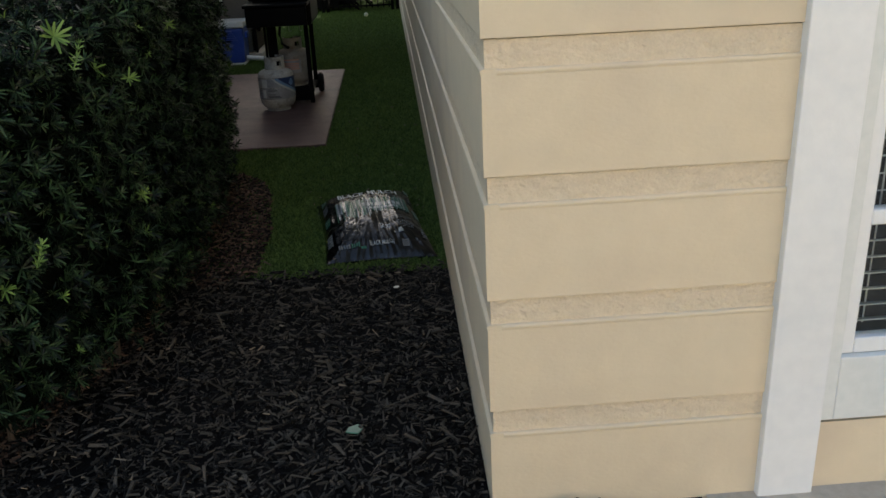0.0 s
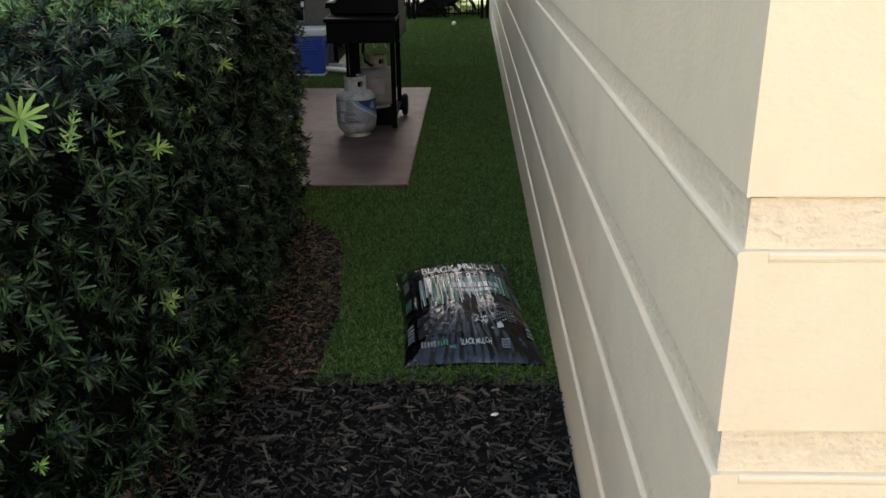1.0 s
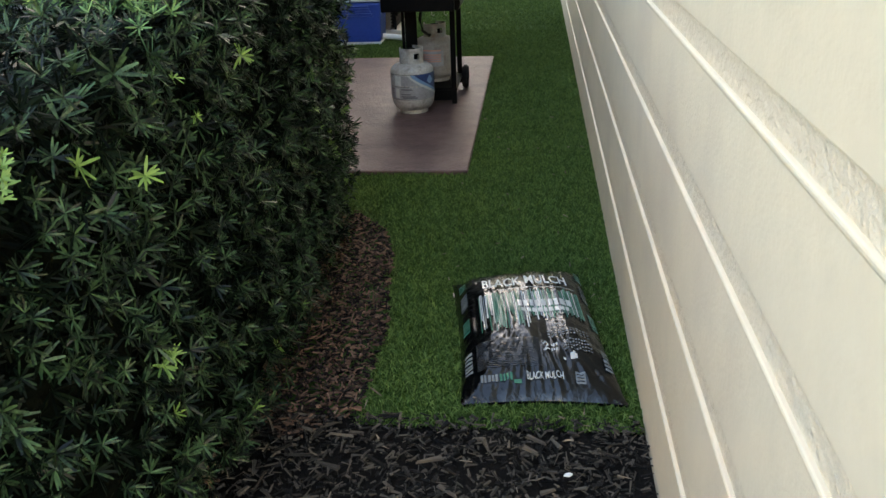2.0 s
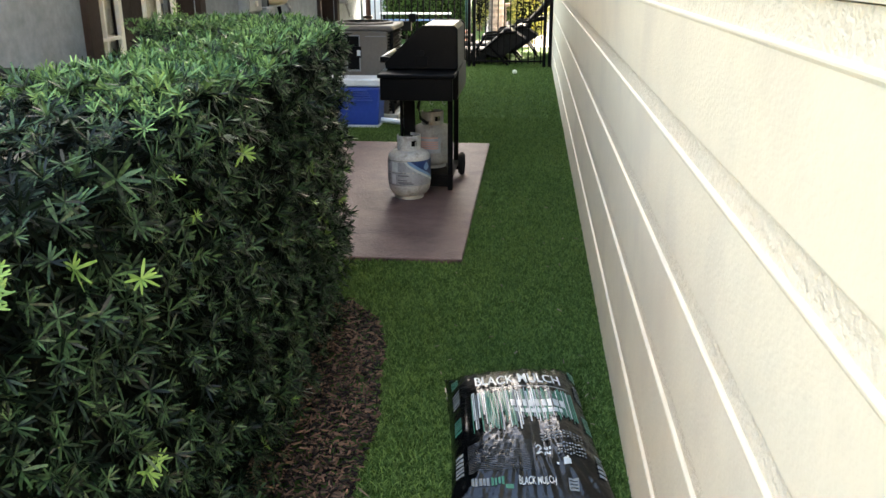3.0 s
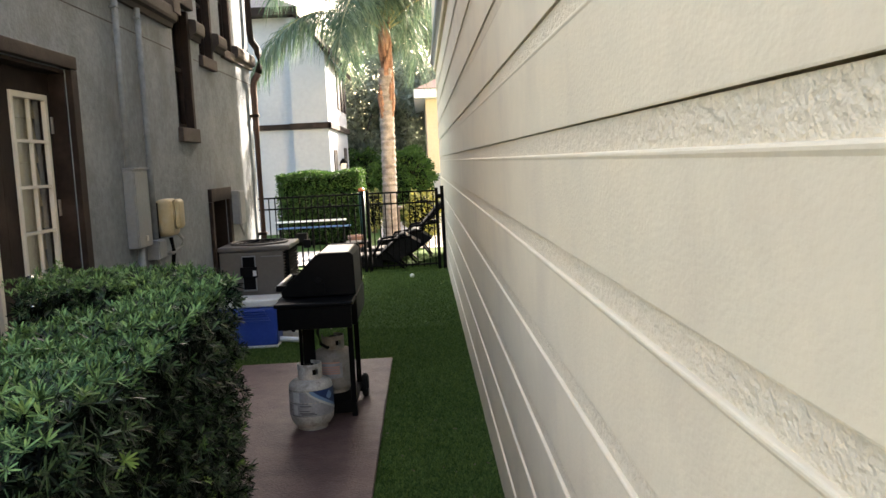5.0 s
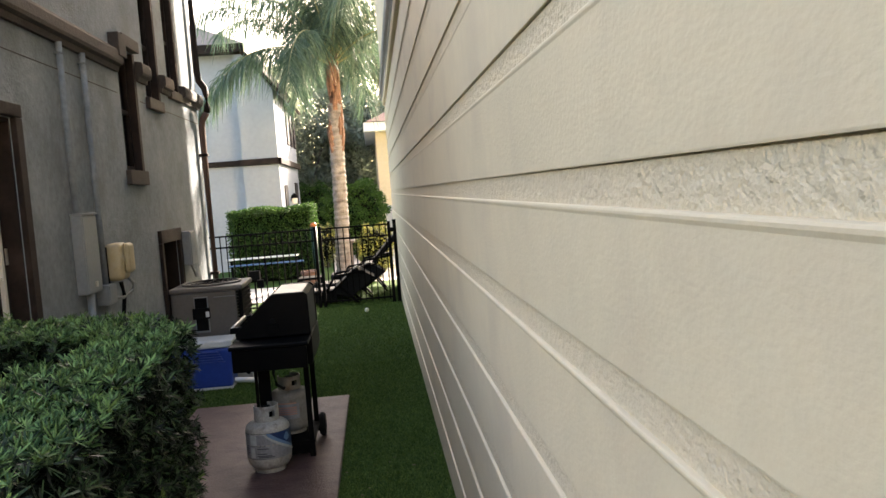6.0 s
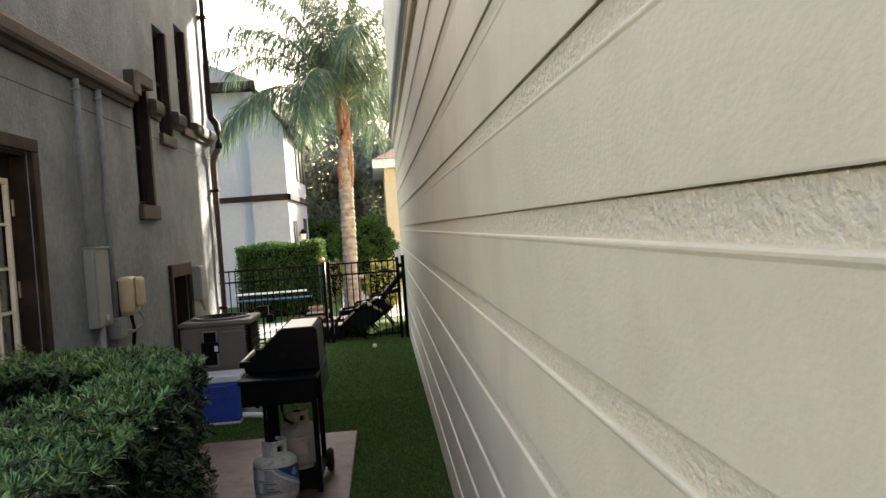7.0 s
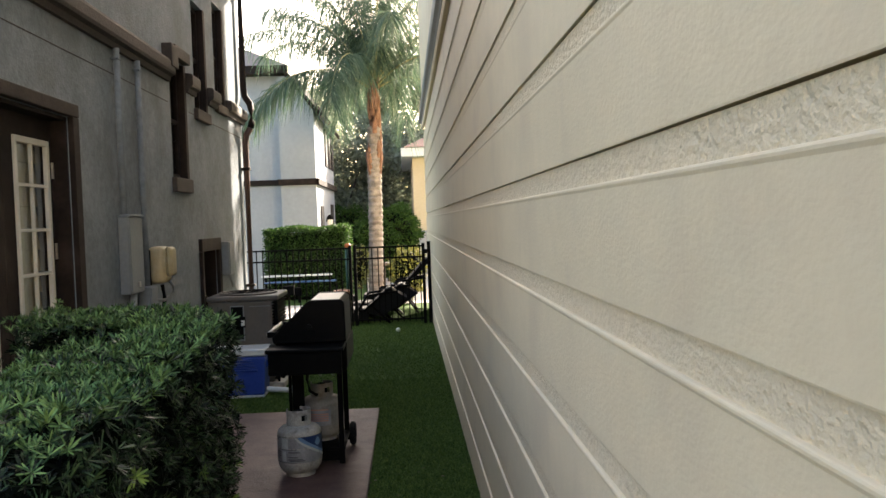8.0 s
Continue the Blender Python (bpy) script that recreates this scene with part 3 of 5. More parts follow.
for y0, y1, g0, g1 in ((3.744, 4.336, 3.815, 4.200), (4.340, 5.006, 4.478, 4.938)):
    lf = pierced_wall("x", DX, DX - 0.045, y0, y1, 0.135, 2.357, [(g0, g1, 0.36, 2.225)])
    leaf = part("door_leaf", lf, "brown_trim", door)
    gl = part("pane", box(DX - 0.026, DX - 0.020, g0 - 0.004, g1 + 0.004, 0.356, 2.229), "glass", leaf)
    gl.visible_shadow = False
    mt = box(DX - 0.012, DX + 0.016, g0, g0 + 0.028, 0.36, 2.225, 0.003)
    box(DX - 0.012, DX + 0.016, g1 - 0.035, g1, 0.36, 2.225, 0.003, bm=mt)
    box(DX - 0.012, DX + 0.016, g0 + 0.028, g1 - 0.035, 2.19, 2.225, 0.003, bm=mt)
    box(DX - 0.012, DX + 0.016, g0 + 0.028, g1 - 0.035, 0.36, 0.39, 0.003, bm=mt)
    part("glazing_frame", mt, "cream_paint", leaf, "cream painted glazing frame")
    gm = (g0 + g1) / 2
    part("muntin", box(DX - 0.010, DX + 0.010, gm - 0.009, gm + 0.009, 0.39, 2.19, 0.002), "cream_paint", leaf)
    for k in range(1, 7):
        zz = 2.210 - k * 0.2625
        part("muntin", box(DX - 0.011, DX + 0.012, g0 + 0.028, g1 - 0.035, zz - 0.009, zz + 0.009, 0.002), "cream_paint", leaf)
    for k in range(14):
        zz = 0.40 + 0.13 * k
        part("shade_fold", prism([(DX - 0.050, zz), (DX - 0.066, zz + 0.126), (DX - 0.070, zz + 0.126), (DX - 0.056, zz - 0.003)], "y", g0 - 0.03, g1 + (-0.05 if g0 > 4.4 else 0.09)), "tan_shade", leaf, "tan folded shade behind the glass" if k == 0 else "")
for zz in (1.18, 1.03):
    kb = rod((DX, 4.40, zz), (DX + 0.045, 4.40, zz), 0.012)
    lathe_b = bmesh.new()
    bmesh.ops.create_uvsphere(lathe_b, u_segments=14, v_segments=10, radius=0.028)
    bmesh.ops.translate(lathe_b, vec=(DX + 0.06, 4.40, zz), verts=lathe_b.verts)
    merge(kb, lathe_b)
    part("door_knob", kb, "chrome", door, "bright metal knob", smooth=True)
for zz in (2.05, 1.55, 0.6):
    part("hinge", box(DX + 0.001, DX + 0.012, 4.985, 5.007, zz - 0.05, zz + 0.05, 0.002), "steel", door)

# utility recess
hatch = thing("utility_recess", (WX, 8.69, 0.45), "brown trimmed utility recess in the stucco wall", "hatch", kind="structure")
tr = box(WX - 0.004, WX + 0.035, 8.215, 8.285, 0.30, 1.42, 0.006)
box(WX - 0.004, WX + 0.035, 8.98, 9.09, 0.30, 1.42, 0.006, bm=tr)
box(WX - 0.004, WX + 0.037, 8.215, 9.09, 1.422, 1.55, 0.006, bm=tr)
part("casing", tr, "brown_trim", hatch)
# Dark lining and back panel added so the recess looks shaded inside
part("shade_lining", box(WX - 0.219, WX - 0.006, 8.957, 8.978, 0.452, 1.418), "brown_trim", hatch)
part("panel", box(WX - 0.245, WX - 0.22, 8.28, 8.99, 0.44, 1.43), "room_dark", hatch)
part("latch", box(WX - 0.222, WX - 0.20, 8.88, 8.92, 1.05, 1.17, 0.004), "steel", hatch)

# downpipe at the corner
dp = thing("downpipe", (WX + 0.06, 10.66, 0.0), "rust brown downpipe with a bend round the ledge", "downpipe")
part("lower_pipe", tube([(WX + 0.06, 10.66, 0.05), (WX + 0.06, 10.66, 2.75), (WX + 0.075, 10.66, 2.84), (WX + 0.135, 10.66, 2.93)], 0.042, 12), "downpipe", dp, smooth=True)
part("bend", tube([(WX + 0.135, 10.66, 2.93), (WX + 0.15, 10.66, 3.0), (WX + 0.15, 10.66, 3.16), (WX + 0.135, 10.66, 3.24), (WX + 0.075, 10.66, 3.33), (WX + 0.06, 10.66, 3.45), (WX + 0.06, 10.66, 6.35)], 0.042, 12), "brown_trim", dp, smooth=True)
for zz in (0.9, 2.4, 4.6):
    part("strap", box(WX - 0.002, WX + 0.11, 10.61, 10.71, zz - 0.018, zz + 0.018, 0.004), "brown_trim", dp)

# electrical boxes and conduits
eb = thing("electrical_box", (WX, 6.0, 1.195), "tall grey metal electrical box on the stucco wall", "electrical box")
part("body", box(WX, WX + 0.075, 5.855, 6.16, 1.195, 1.765, 0.006), "metal_grey", eb)
part("lid", box(WX + 0.076, WX + 0.085, 5.865, 6.15, 1.205, 1.75, 0.003), "metal_grey", eb)
part("rain_lip", box(WX, WX + 0.092, 5.845, 6.17, 1.765, 1.78, 0.003), "metal_grey", eb)
part("hasp", box(WX + 0.084, WX + 0.097, 5.99, 6.03, 1.24, 1.28, 0.003), "steel", eb)
part("stub_pipe", tube([(WX + 0.05, 5.97, 0.4), (WX + 0.05, 5.97, 1.195)], 0.028, 10), "metal_grey", eb, smooth=True)
for name, yy, z0 in (("conduit", 5.895, 1.78), ("conduit", 6.375, 1.22)):
    c = thing(name, (WX + 0.035, yy, z0), "painted grey conduit pipe running up the wall", "pipe", "wall conduits")
    part("pipe", tube([(WX + 0.035, yy, z0), (WX + 0.035, yy, 2.985)], 0.024, 10), "stucco_grey", c, smooth=True)
    part("clip", box(WX, WX + 0.060, yy - 0.03, yy + 0.03, 2.90, 2.915, 0.003), "stucco_grey", c)
mt = thing("meter_box", (WX, 6.70, 1.2), "beige rounded plastic telephone junction box", "junction box")
part("body", box(WX, WX + 0.14, 6.50, 6.73, 1.225, 1.525, 0.045, 4), "beige_plastic", mt, smooth=True)
part("cover", box(WX + 0.12, WX + 0.19, 6.53, 6.70, 1.28, 1.52, 0.035, 5), "beige_plastic", mt, smooth=True)
part("bracket", box(WX, WX + 0.03, 6.475, 6.52, 1.19, 1.50, 0.005), "black_plastic", mt)
part("cable", tube([(WX + 0.12, 6.68, 1.24), (WX + 0.14, 6.74, 1.19), (WX + 0.13, 6.74, 1.13), (WX + 0.09, 6.62, 1.085), (WX + 0.07, 6.50, 1.10), (WX + 0.06, 6.44, 1.12)], 0.013, 8), "metal_grey", mt, smooth=True)
part("cable", tube([(WX + 0.08, 6.62, 1.21), (WX + 0.09, 6.64, 1.10), (WX + 0.06, 6.63, 0.85)], 0.016, 8), "black_plastic", mt, smooth=True)
sb = thing("junction_box", (WX, 6.5, 1.03), "small grey metal junction box below the meter", "junction box")
part("body", box(WX, WX + 0.09, 6.25, 6.44, 1.07, 1.22, 0.005), "metal_grey", sb)
part("lid", box(WX + 0.091, WX + 0.10, 6.26, 6.43, 1.08, 1.21, 0.003), "metal_grey", sb)
part("drop_pipe", tube([(WX + 0.045, 6.36, 0.35), (WX + 0.045, 6.36, 1.07)], 0.02, 8), "metal_grey", sb, smooth=True)
sp = thing("disconnect_box", (WX, 9.25, 1.13), "grey disconnect box with a looped cable", "electrical box")
part("body", box(WX, WX + 0.11, 9.12, 9.38, 1.13, 1.50, 0.006), "metal_grey", sp)
part("lid", box(WX + 0.111, WX + 0.12, 9.13, 9.37, 1.14, 1.49, 0.003), "metal_grey", sp)
part("cable", tube([(WX + 0.06, 9.30, 1.13), (WX + 0.09, 9.33, 1.02), (WX + 0.07, 9.45, 0.98), (WX + 0.03, 9.55, 1.05), (WX + 0.02, 9.57, 1.25)], 0.013, 8), "metal_grey", sp, smooth=True)
part("outlet", box(WX, WX + 0.04, 9.54, 9.62, 1.18, 1.30, 0.006), "metal_grey", sp)

# wall lantern beside the doors
ln = thing("wall_lantern", (WX, 3.05, 1.85), "black metal wall lantern with clear panes", "lamp")
part("back_plate", box(WX, WX + 0.02, 2.99, 3.11, 1.85, 2.12, 0.006), "black_metal", ln)
part("arm", tube([(WX + 0.01, 3.05, 1.96), (WX + 0.10, 3.05, 1.90), (WX + 0.18, 3.05, 1.86), (WX + 0.23, 3.05, 1.875)], 0.012, 8), "black_metal", ln, smooth=True)
cap = lathe(WX + 0.25, 3.05, [(0.10, 2.04), (0.098, 2.052), (0.06, 2.09), (0.03, 2.115), (0.012, 2.13), (0.012, 2.15)], 6)
part("cap", cap, "black_metal", ln)
part("base", lathe(WX + 0.25, 3.05, [(0.05, 1.865), (0.075, 1.88), (0.075, 1.90), (0.02, 1.90)], 6), "black_metal", ln)
part("glass_shade", lathe(WX + 0.25, 3.05, [(0.062, 1.90), (0.085, 2.04)], 6), "glass", ln)
br = bmesh.new()
for k in range(6):
    a = 2 * math.pi * k / 6
    rod((WX + 0.25 + 0.064 * math.cos(a), 3.05 + 0.064 * math.sin(a), 1.90), (WX + 0.25 + 0.087 * math.cos(a), 3.05 + 0.087 * math.sin(a), 2.04), 0.006, seg=6, bm=br)
part("glazing_bars", br, "black_metal", ln)

# cart with a grey top behind the hedge
ct = thing("patio_cart", (-2.2, 3.0, 0.0), "grey topped outdoor serving cart beside the door", "cart")
part("top", box(-2.46, -2.13, 2.45, 3.26, 1.05, 1.10, 0.02, 3), "cart_grey", ct)
part("body", box(-2.42, -2.17, 2.5, 3.2, 0.15, 1.05, 0.01), "ac_grey", ct)
for xx, yy in ((-2.39, 2.53), (-2.20, 2.53), (-2.39, 3.17), (-2.20, 3.17)):
    part("leg", box(xx - 0.02, xx + 0.02, yy - 0.02, yy + 0.02, -0.01, 0.15), "black_metal", ct)
pn = thing("round_pan", (-2.30, 2.66, 1.10), "black round lidded pan on the cart", "pan")
part("bowl", lathe(-2.30, 2.66, [(0.10, 1.101), (0.125, 1.12), (0.13, 1.135)], 24), "black_metal", pn, smooth=True)
part("lid", lathe(-2.30, 2.66, [(0.132, 1.136), (0.12, 1.15), (0.06, 1.163), (0.0, 1.165)], 24), "black_metal", pn, smooth=True)


# ---- things on the strip ----
def gas_tank(name, cx, cy, z0, r, h, paint, label, bands):
    """A gas cylinder: foot ring, body, collar with hand holes, valve; bands of printed label."""
    t = thing(name, (cx, cy, z0), label, "gas cylinder", "gas cylinders by the grill")
    s = h / 0.455
    part("foot_ring", lathe(cx, cy, [(r * 0.68, z0), (r * 0.66, z0 + 0.030 * s), (r * 0.62, z0 + 0.030 * s), (r * 0.64, z0)], 28), paint, t)
    prof = [(0.0, z0 + 0.016 * s), (r * 0.55, z0 + 0.018 * s), (r * 0.82, z0 + 0.034 * s), (r * 0.95, z0 + 0.062 * s), (r, z0 + 0.095 * s), (r, z0 + 0.19 * s), (r * 1.008, z0 + 0.195 * s), (r * 1.008, z0 + 0.203 * s), (r, z0 + 0.208 * s), (r, z0 + 0.283 * s), (r * 0.98, z0 + 0.300 * s), (r * 0.92, z0 + 0.315 * s), (r * 0.80, z0 + 0.328 * s), (r * 0.6, z0 + 0.338 * s), (r * 0.3, z0 + 0.342 * s), (0.0, z0 + 0.343 * s)]
    body = part("body", lathe(cx, cy, prof, 40), paint, t, smooth=True)
    # collar: two thirds of a ring with openings
    b = bmesh.new()
    rc, ri, zc0, zc1, seg = r * 0.56, r * 0.53, z0 + 0.325 * s, z0 + 0.440 * s, 36
    for k in range(seg):
        a0, a1 = 2 * math.pi * k / seg, 2 * math.pi * (k + 1) / seg
        if 9 <= k <= 15:
            continue
        hole = k % 12 in (5, 6, 7)
        spans = ((zc0, zc0 + 0.045 * s), (zc0 + 0.082 * s, zc1)) if hole else ((zc0, zc1),)
        for za, zb in spans:
            q = [Vector((cx + rr * math.cos(a), cy + rr * math.sin(a), zz)) for a, rr, zz in ((a0, rc, za), (a1, rc, za), (a1, rc, zb), (a0, rc, zb), (a0, ri, za), (a1, ri, za), (a1, ri, zb), (a0, ri, zb))]
            v = [b.verts.new(p) for p in q]
            for f in ((0, 1, 2, 3), (5, 4, 7, 6), (3, 2, 6, 7), (1, 0, 4, 5), (0, 3, 7, 4), (2, 1, 5, 6)):
                b.faces.new([v[i] for i in f])
    bmesh.ops.remove_doubles(b, verts=b.verts, dist=0.0004)
    part("collar", b, paint, t)
    vl = rod((cx, cy, z0 + 0.335 * s), (cx, cy, z0 + 0.41 * s), 0.040)
    rod((cx - 0.03, cy, z0 + 0.385 * s), (cx + 0.035, cy, z0 + 0.385 * s), 0.012, bm=vl)
    part("valve", vl, "black_metal", t)
    part("valve_knob", lathe(cx, cy, [(0.028, z0 + 0.41 * s), (0.03, z0 + 0.42 * s), (0.028, z0 + 0.432 * s)], 16), "black_plastic", t)
    for material, a0, a1, f0, f1 in bands:
        wrap(t, cx, cy, r * 1.004, a0, a1, f0, f1, z0, s, material)
    return t


def wrap(t, cx, cy, r, a0, a1, f0, f1, z0, s, material, lift=0.0009):
    """A printed patch on a cylinder from angle a0 to a1 (degrees, 0 is +x); f0, f1: its lower and upper edge as functions of k in 0..1."""
    n = 16
    vs, fs = [], []
    for i in range(n + 1):
        a = radians(a0 + (a1 - a0) * i / n)
        for f in (f0, f1):
            vs.append((cx + (r + lift) * math.cos(a), cy + (r + lift) * math.sin(a), z0 + f(i / n) * s))
    for i in range(n):
        fs.append((2 * i, 2 * i + 2, 2 * i + 3, 2 * i + 1))
    mesh_part("label", vs, fs, material, t)


def flat(z):
    return lambda k: z


TX, TY, TR = -1.14, 5.21, 0.143
t1 = gas_tank("gas_cylinder", TX, TY, 0.02, TR, 0.443, "tank_white", "scuffed white gas cylinder with a blue swoosh label", [("label_pale", 165, 372, flat(0.108), flat(0.272))])


def swoosh(k):
    """Lower edge of the blue field: falls steeply, then runs out."""
    return 0.272 - 0.150 * k ** 0.72


def print_on(material, a0, a1, f0, f1, lift=0.002):
    wrap(t1, TX, TY, TR + 0.0006, a0, a1, f0, f1, 0.02, 1.0, material, lift)


print_on("label_blue", 272, 366, swoosh, flat(0.272))
print_on("label_sky", 272, 360, swoosh, lambda k: min(0.271, swoosh(k) + 0.030), 0.0026)
print_on("print_white", 265, 362, lambda k: swoosh(k) - 0.004, lambda k: min(0.272, swoosh(k) + 0.013), 0.0032)
print_on("label_sky", 318, 340, lambda k: 0.205 + 0.02 * (1 - math.sin(k * 3.1)), lambda k: 0.225 + 0.034 * math.sin(k * 3.1), 0.0036)
print_on("print_white", 226, 246, flat(0.196), flat(0.262))
print_on("print_white", 226, 240, flat(0.116), flat(0.180))
for zz, a0, a1 in ((0.262, 182, 222), (0.250, 182, 214), (0.172, 176, 222), (0.158, 176, 218), (0.144, 178, 220), (0.130, 180, 214), (0.172, 246, 276), (0.140, 246, 272), (0.126, 246, 284), (0.117, 250, 290)):
    print_on("label_grey", a0, a1, flat(zz), flat(zz + 0.006))
for zz in (0.270, 0.190, 0.106):
    print_on("label_grey", 160, 268 if zz < 0.2 else 372, flat(zz), flat(zz + 0.0035), 0.0022)
t2 = gas_tank("gas_cylinder", -1.03, 5.66, 0.135, 0.142, 0.415, "tank_old", "weathered grey gas cylinder standing on the grill shelf", [("label_pale", 215, 300, flat(0.13), flat(0.25))])
for zz in (0.225, 0.195, 0.18, 0.165, 0.15):
    wrap(t2, -1.03, 5.66, 0.1426, 235, 292, flat(zz), flat(zz + 0.009), 0.135, 1.0, "label_red", 0.002)

# grill seen from its end
gr = thing("gas_grill", (-1.05, 5.62, 0.02), "black gas grill on a wheeled cart", "grill")
GY0, GY1 = 5.32, 6.00
for yy in (5.40, 5.88):
    part("leg", box(-0.895, -0.860, yy - 0.018, yy + 0.018, 0.06 if yy > 5.5 else 0.02, 0.69, 0.004), "black_metal", gr)
part("leg", box(-1.225, -1.205, 5.39, 5.42, 0.02, 0.69, 0.004), "black_metal", gr)
part("leg", box(-1.225, -1.205, 5.86, 5.89, 0.05, 0.69, 0.004), "black_metal", gr)
part("front_panel", box(-1.205, -1.125, 5.42, 5.44, 0.02, 0.68, 0.003), "black_metal", gr, "dark sheet metal cart panel")
# Black strip covers both the frame below the shelf and the shadow there
part("shelf_apron", box(-1.225, -0.86, 5.385, 5.40, 0.045, 0.114, 0.003), "black_metal", gr)
part("bottom_shelf", box(-1.23, -0.855, 5.38, 5.90, 0.115, 0.134, 0.004), "black_metal", gr)
fbx = [(-1.335, 0.86), (-1.335, 0.715), (-1.29, 0.69), (-1.255, 0.635), (-1.235, 0.635), (-1.235, 0.665), (-0.825, 0.665), (-0.815, 0.70), (-0.815, 0.86)]
part("firebox", prism(fbx, "y", GY0, GY1, 0.006), "grill_black", gr)
part("side_shelf", box(-1.325, -0.82, 5.08, 5.32, 0.835, 0.862, 0.008, 3), "grill_black", gr)
part("shelf_apron", box(-1.31, -0.835, 5.10, 5.125, 0.69, 0.834, 0.006), "grill_black", gr)
lid = [(-1.305, 0.866), (-1.315, 0.905), (-1.08, 1.135), (-1.05, 1.152), (-0.845, 1.152), (-0.822, 1.13), (-0.818, 0.866)]
part("lid_end", prism(lid, "y", GY0 + 0.005, GY0 + 0.05, 0.008), "grill_black", gr, "cast black end cap")
part("lid_end", prism(lid, "y", GY1 - 0.05, GY1 - 0.005, 0.008), "grill_black", gr, "cast black end cap")
lid2 = [(u + (0.008 if u < -1.0 else -0.006), v - (0.006 if v > 1.0 else 0.0)) for u, v in lid]
part("lid", prism(lid2, "y", GY0 + 0.05, GY1 - 0.05), "grill_black", gr)
part("lid_top", box(-1.05, -0.86, GY0 + 0.07, GY1 - 0.07, 1.146, 1.149, 0.001), "steel", gr, "worn steel top of the lid")
hd = rod((-1.34, GY0 + 0.04, 0.93), (-1.34, GY1 - 0.04, 0.93), 0.016)
part("handle", hd, "steel", gr, "bright bar handle", smooth=True)
for yy in (GY0 + 0.05, GY1 - 0.05):
    part("handle_bracket", box(-1.35, -1.28, yy - 0.015, yy + 0.015, 0.905, 0.945, 0.006), "grill_black", gr)
kn = rod((-1.06, GY0 + 0.004, 0.975), (-1.06, GY0 - 0.02, 0.975), 0.018, seg=14)
part("lid_bolt", kn, "black_plastic", gr)
part("hinge_plate", box(-1.10, -1.02, GY0 - 0.006, GY0 + 0.006, 0.89, 0.955, 0.004), "black_metal", gr)
part("vent_cap", box(-1.24, -1.19, GY1 + 0.002, GY1 + 0.05, 1.13, 1.19, 0.004), "black_plastic", gr)
for xx in (-0.835, -1.245):
    tyre = rod((xx - 0.022, 5.88, 0.105), (xx + 0.022, 5.88, 0.105), 0.085, seg=24)
    bmesh.ops.bevel(tyre, geom=[e for e in tyre.edges if abs(e.verts[0].co.x - e.verts[1].co.x) < 1e-5], offset=0.010, segments=2, affect="EDGES")
    wheel = part("wheel", tyre, "rubber", gr, "black plastic wheel", smooth=False)
    part("hub", rod((xx - 0.026, 5.88, 0.105), (xx + 0.026, 5.88, 0.105), 0.028, seg=14), "black_plastic", wheel)
part("axle", rod((-1.25, 5.88, 0.105), (-0.83, 5.88, 0.105), 0.008), "steel", gr)
part("gas_hose", tube([(-1.10, 5.55, 0.67), (-1.115, 5.53, 0.58), (-1.10, 5.54, 0.50), (-1.06, 5.58, 0.46), (-1.03, 5.63, 0.49), (-1.03, 5.66, 0.53)], 0.011, 8), "rubber", gr, smooth=True)
for xx in (-1.04, -0.95):
    part("hook", tube([(xx, 5.60, 0.67), (xx, 5.60, 0.60), (xx + 0.012, 5.60, 0.59), (xx + 0.02, 5.60, 0.60)], 0.003, 6), "steel", gr)

# cooler
co = thing("cooler", (-2.08, 8.0, 0.0), "blue plastic cooler with a white lid", "cooler")
cb = box(-2.40, -1.795, 7.83, 8.17, 0.02, 0.40, 0.022, 3)
for v in cb.verts:
    k = 1.0 - 0.07 * (0.42 - v.co.z) / 0.4
    v.co.x, v.co.y = -2.0975 + (v.co.x + 2.0975) * k, 8.0 + (v.co.y - 8.0) * k
part("body", cb, "cooler_blue", co)
for k in range(5):
    zz = 0.365 - 0.024 * k
    part("rib", box(-2.37 + 0.01 * k, -1.92 + 0.012 * k, 7.814 + 0.0018 * k, 7.86, zz - 0.006, zz + 0.006, 0.003), "cooler_blue", co)
part("lid", box(-2.41, -1.785, 7.82, 8.18, 0.405, 0.475, 0.016, 3), "cooler_white", co, "white lid")
part("foot_rim", box(-2.38, -1.815, 7.848, 8.152, -0.003, 0.03, 0.008), "cooler_white", co, "white base rim")
part("handle_boss", box(-1.815, -1.775, 7.93, 8.07, 0.28, 0.35, 0.01), "cooler_blue", co)
hs = thing("hose_nozzle", (-1.65, 7.95, 0.0), "white plastic pipe piece lying on the turf", "pipe")
part("tube_arm", tube([(-1.80, 7.88, 0.075), (-1.68, 7.90, 0.06), (-1.58, 7.92, 0.045)], 0.026, 10), "cooler_white", hs, smooth=True)
part("end_cap", rod((-1.57, 7.90, 0.045), (-1.50, 7.95, 0.045), 0.048, seg=16), "cooler_white", hs)

# air conditioner
ac = thing("air_conditioner", (-2.08, 8.62, 0.0), "warm grey outdoor air conditioning unit", "air conditioner")
AX0, AX1, AY0, AY1, AZ = -2.425, -1.725, 8.27, 8.97, 0.975
part("base_pad", box(AX0 - 0.03, AX1 + 0.05, AY0 - 0.04, AY1 + 0.04, -0.02, 0.07, 0.01), "concrete", ac)
part("cabinet", box(AX0, AX1 - 0.055, AY0, AY1, 0.07, 0.90, 0.012), "ac_grey", ac)
for k in range(26):
    zz = 0.10 + 0.031 * k
    part("louvre", prism([(AX1 - 0.054, zz), (AX1 - 0.006, zz - 0.012), (AX1 - 0.004, zz - 0.004), (AX1 - 0.054, zz + 0.010)], "y", AY0 + 0.01, AY1 - 0.01), "black_plastic", ac)
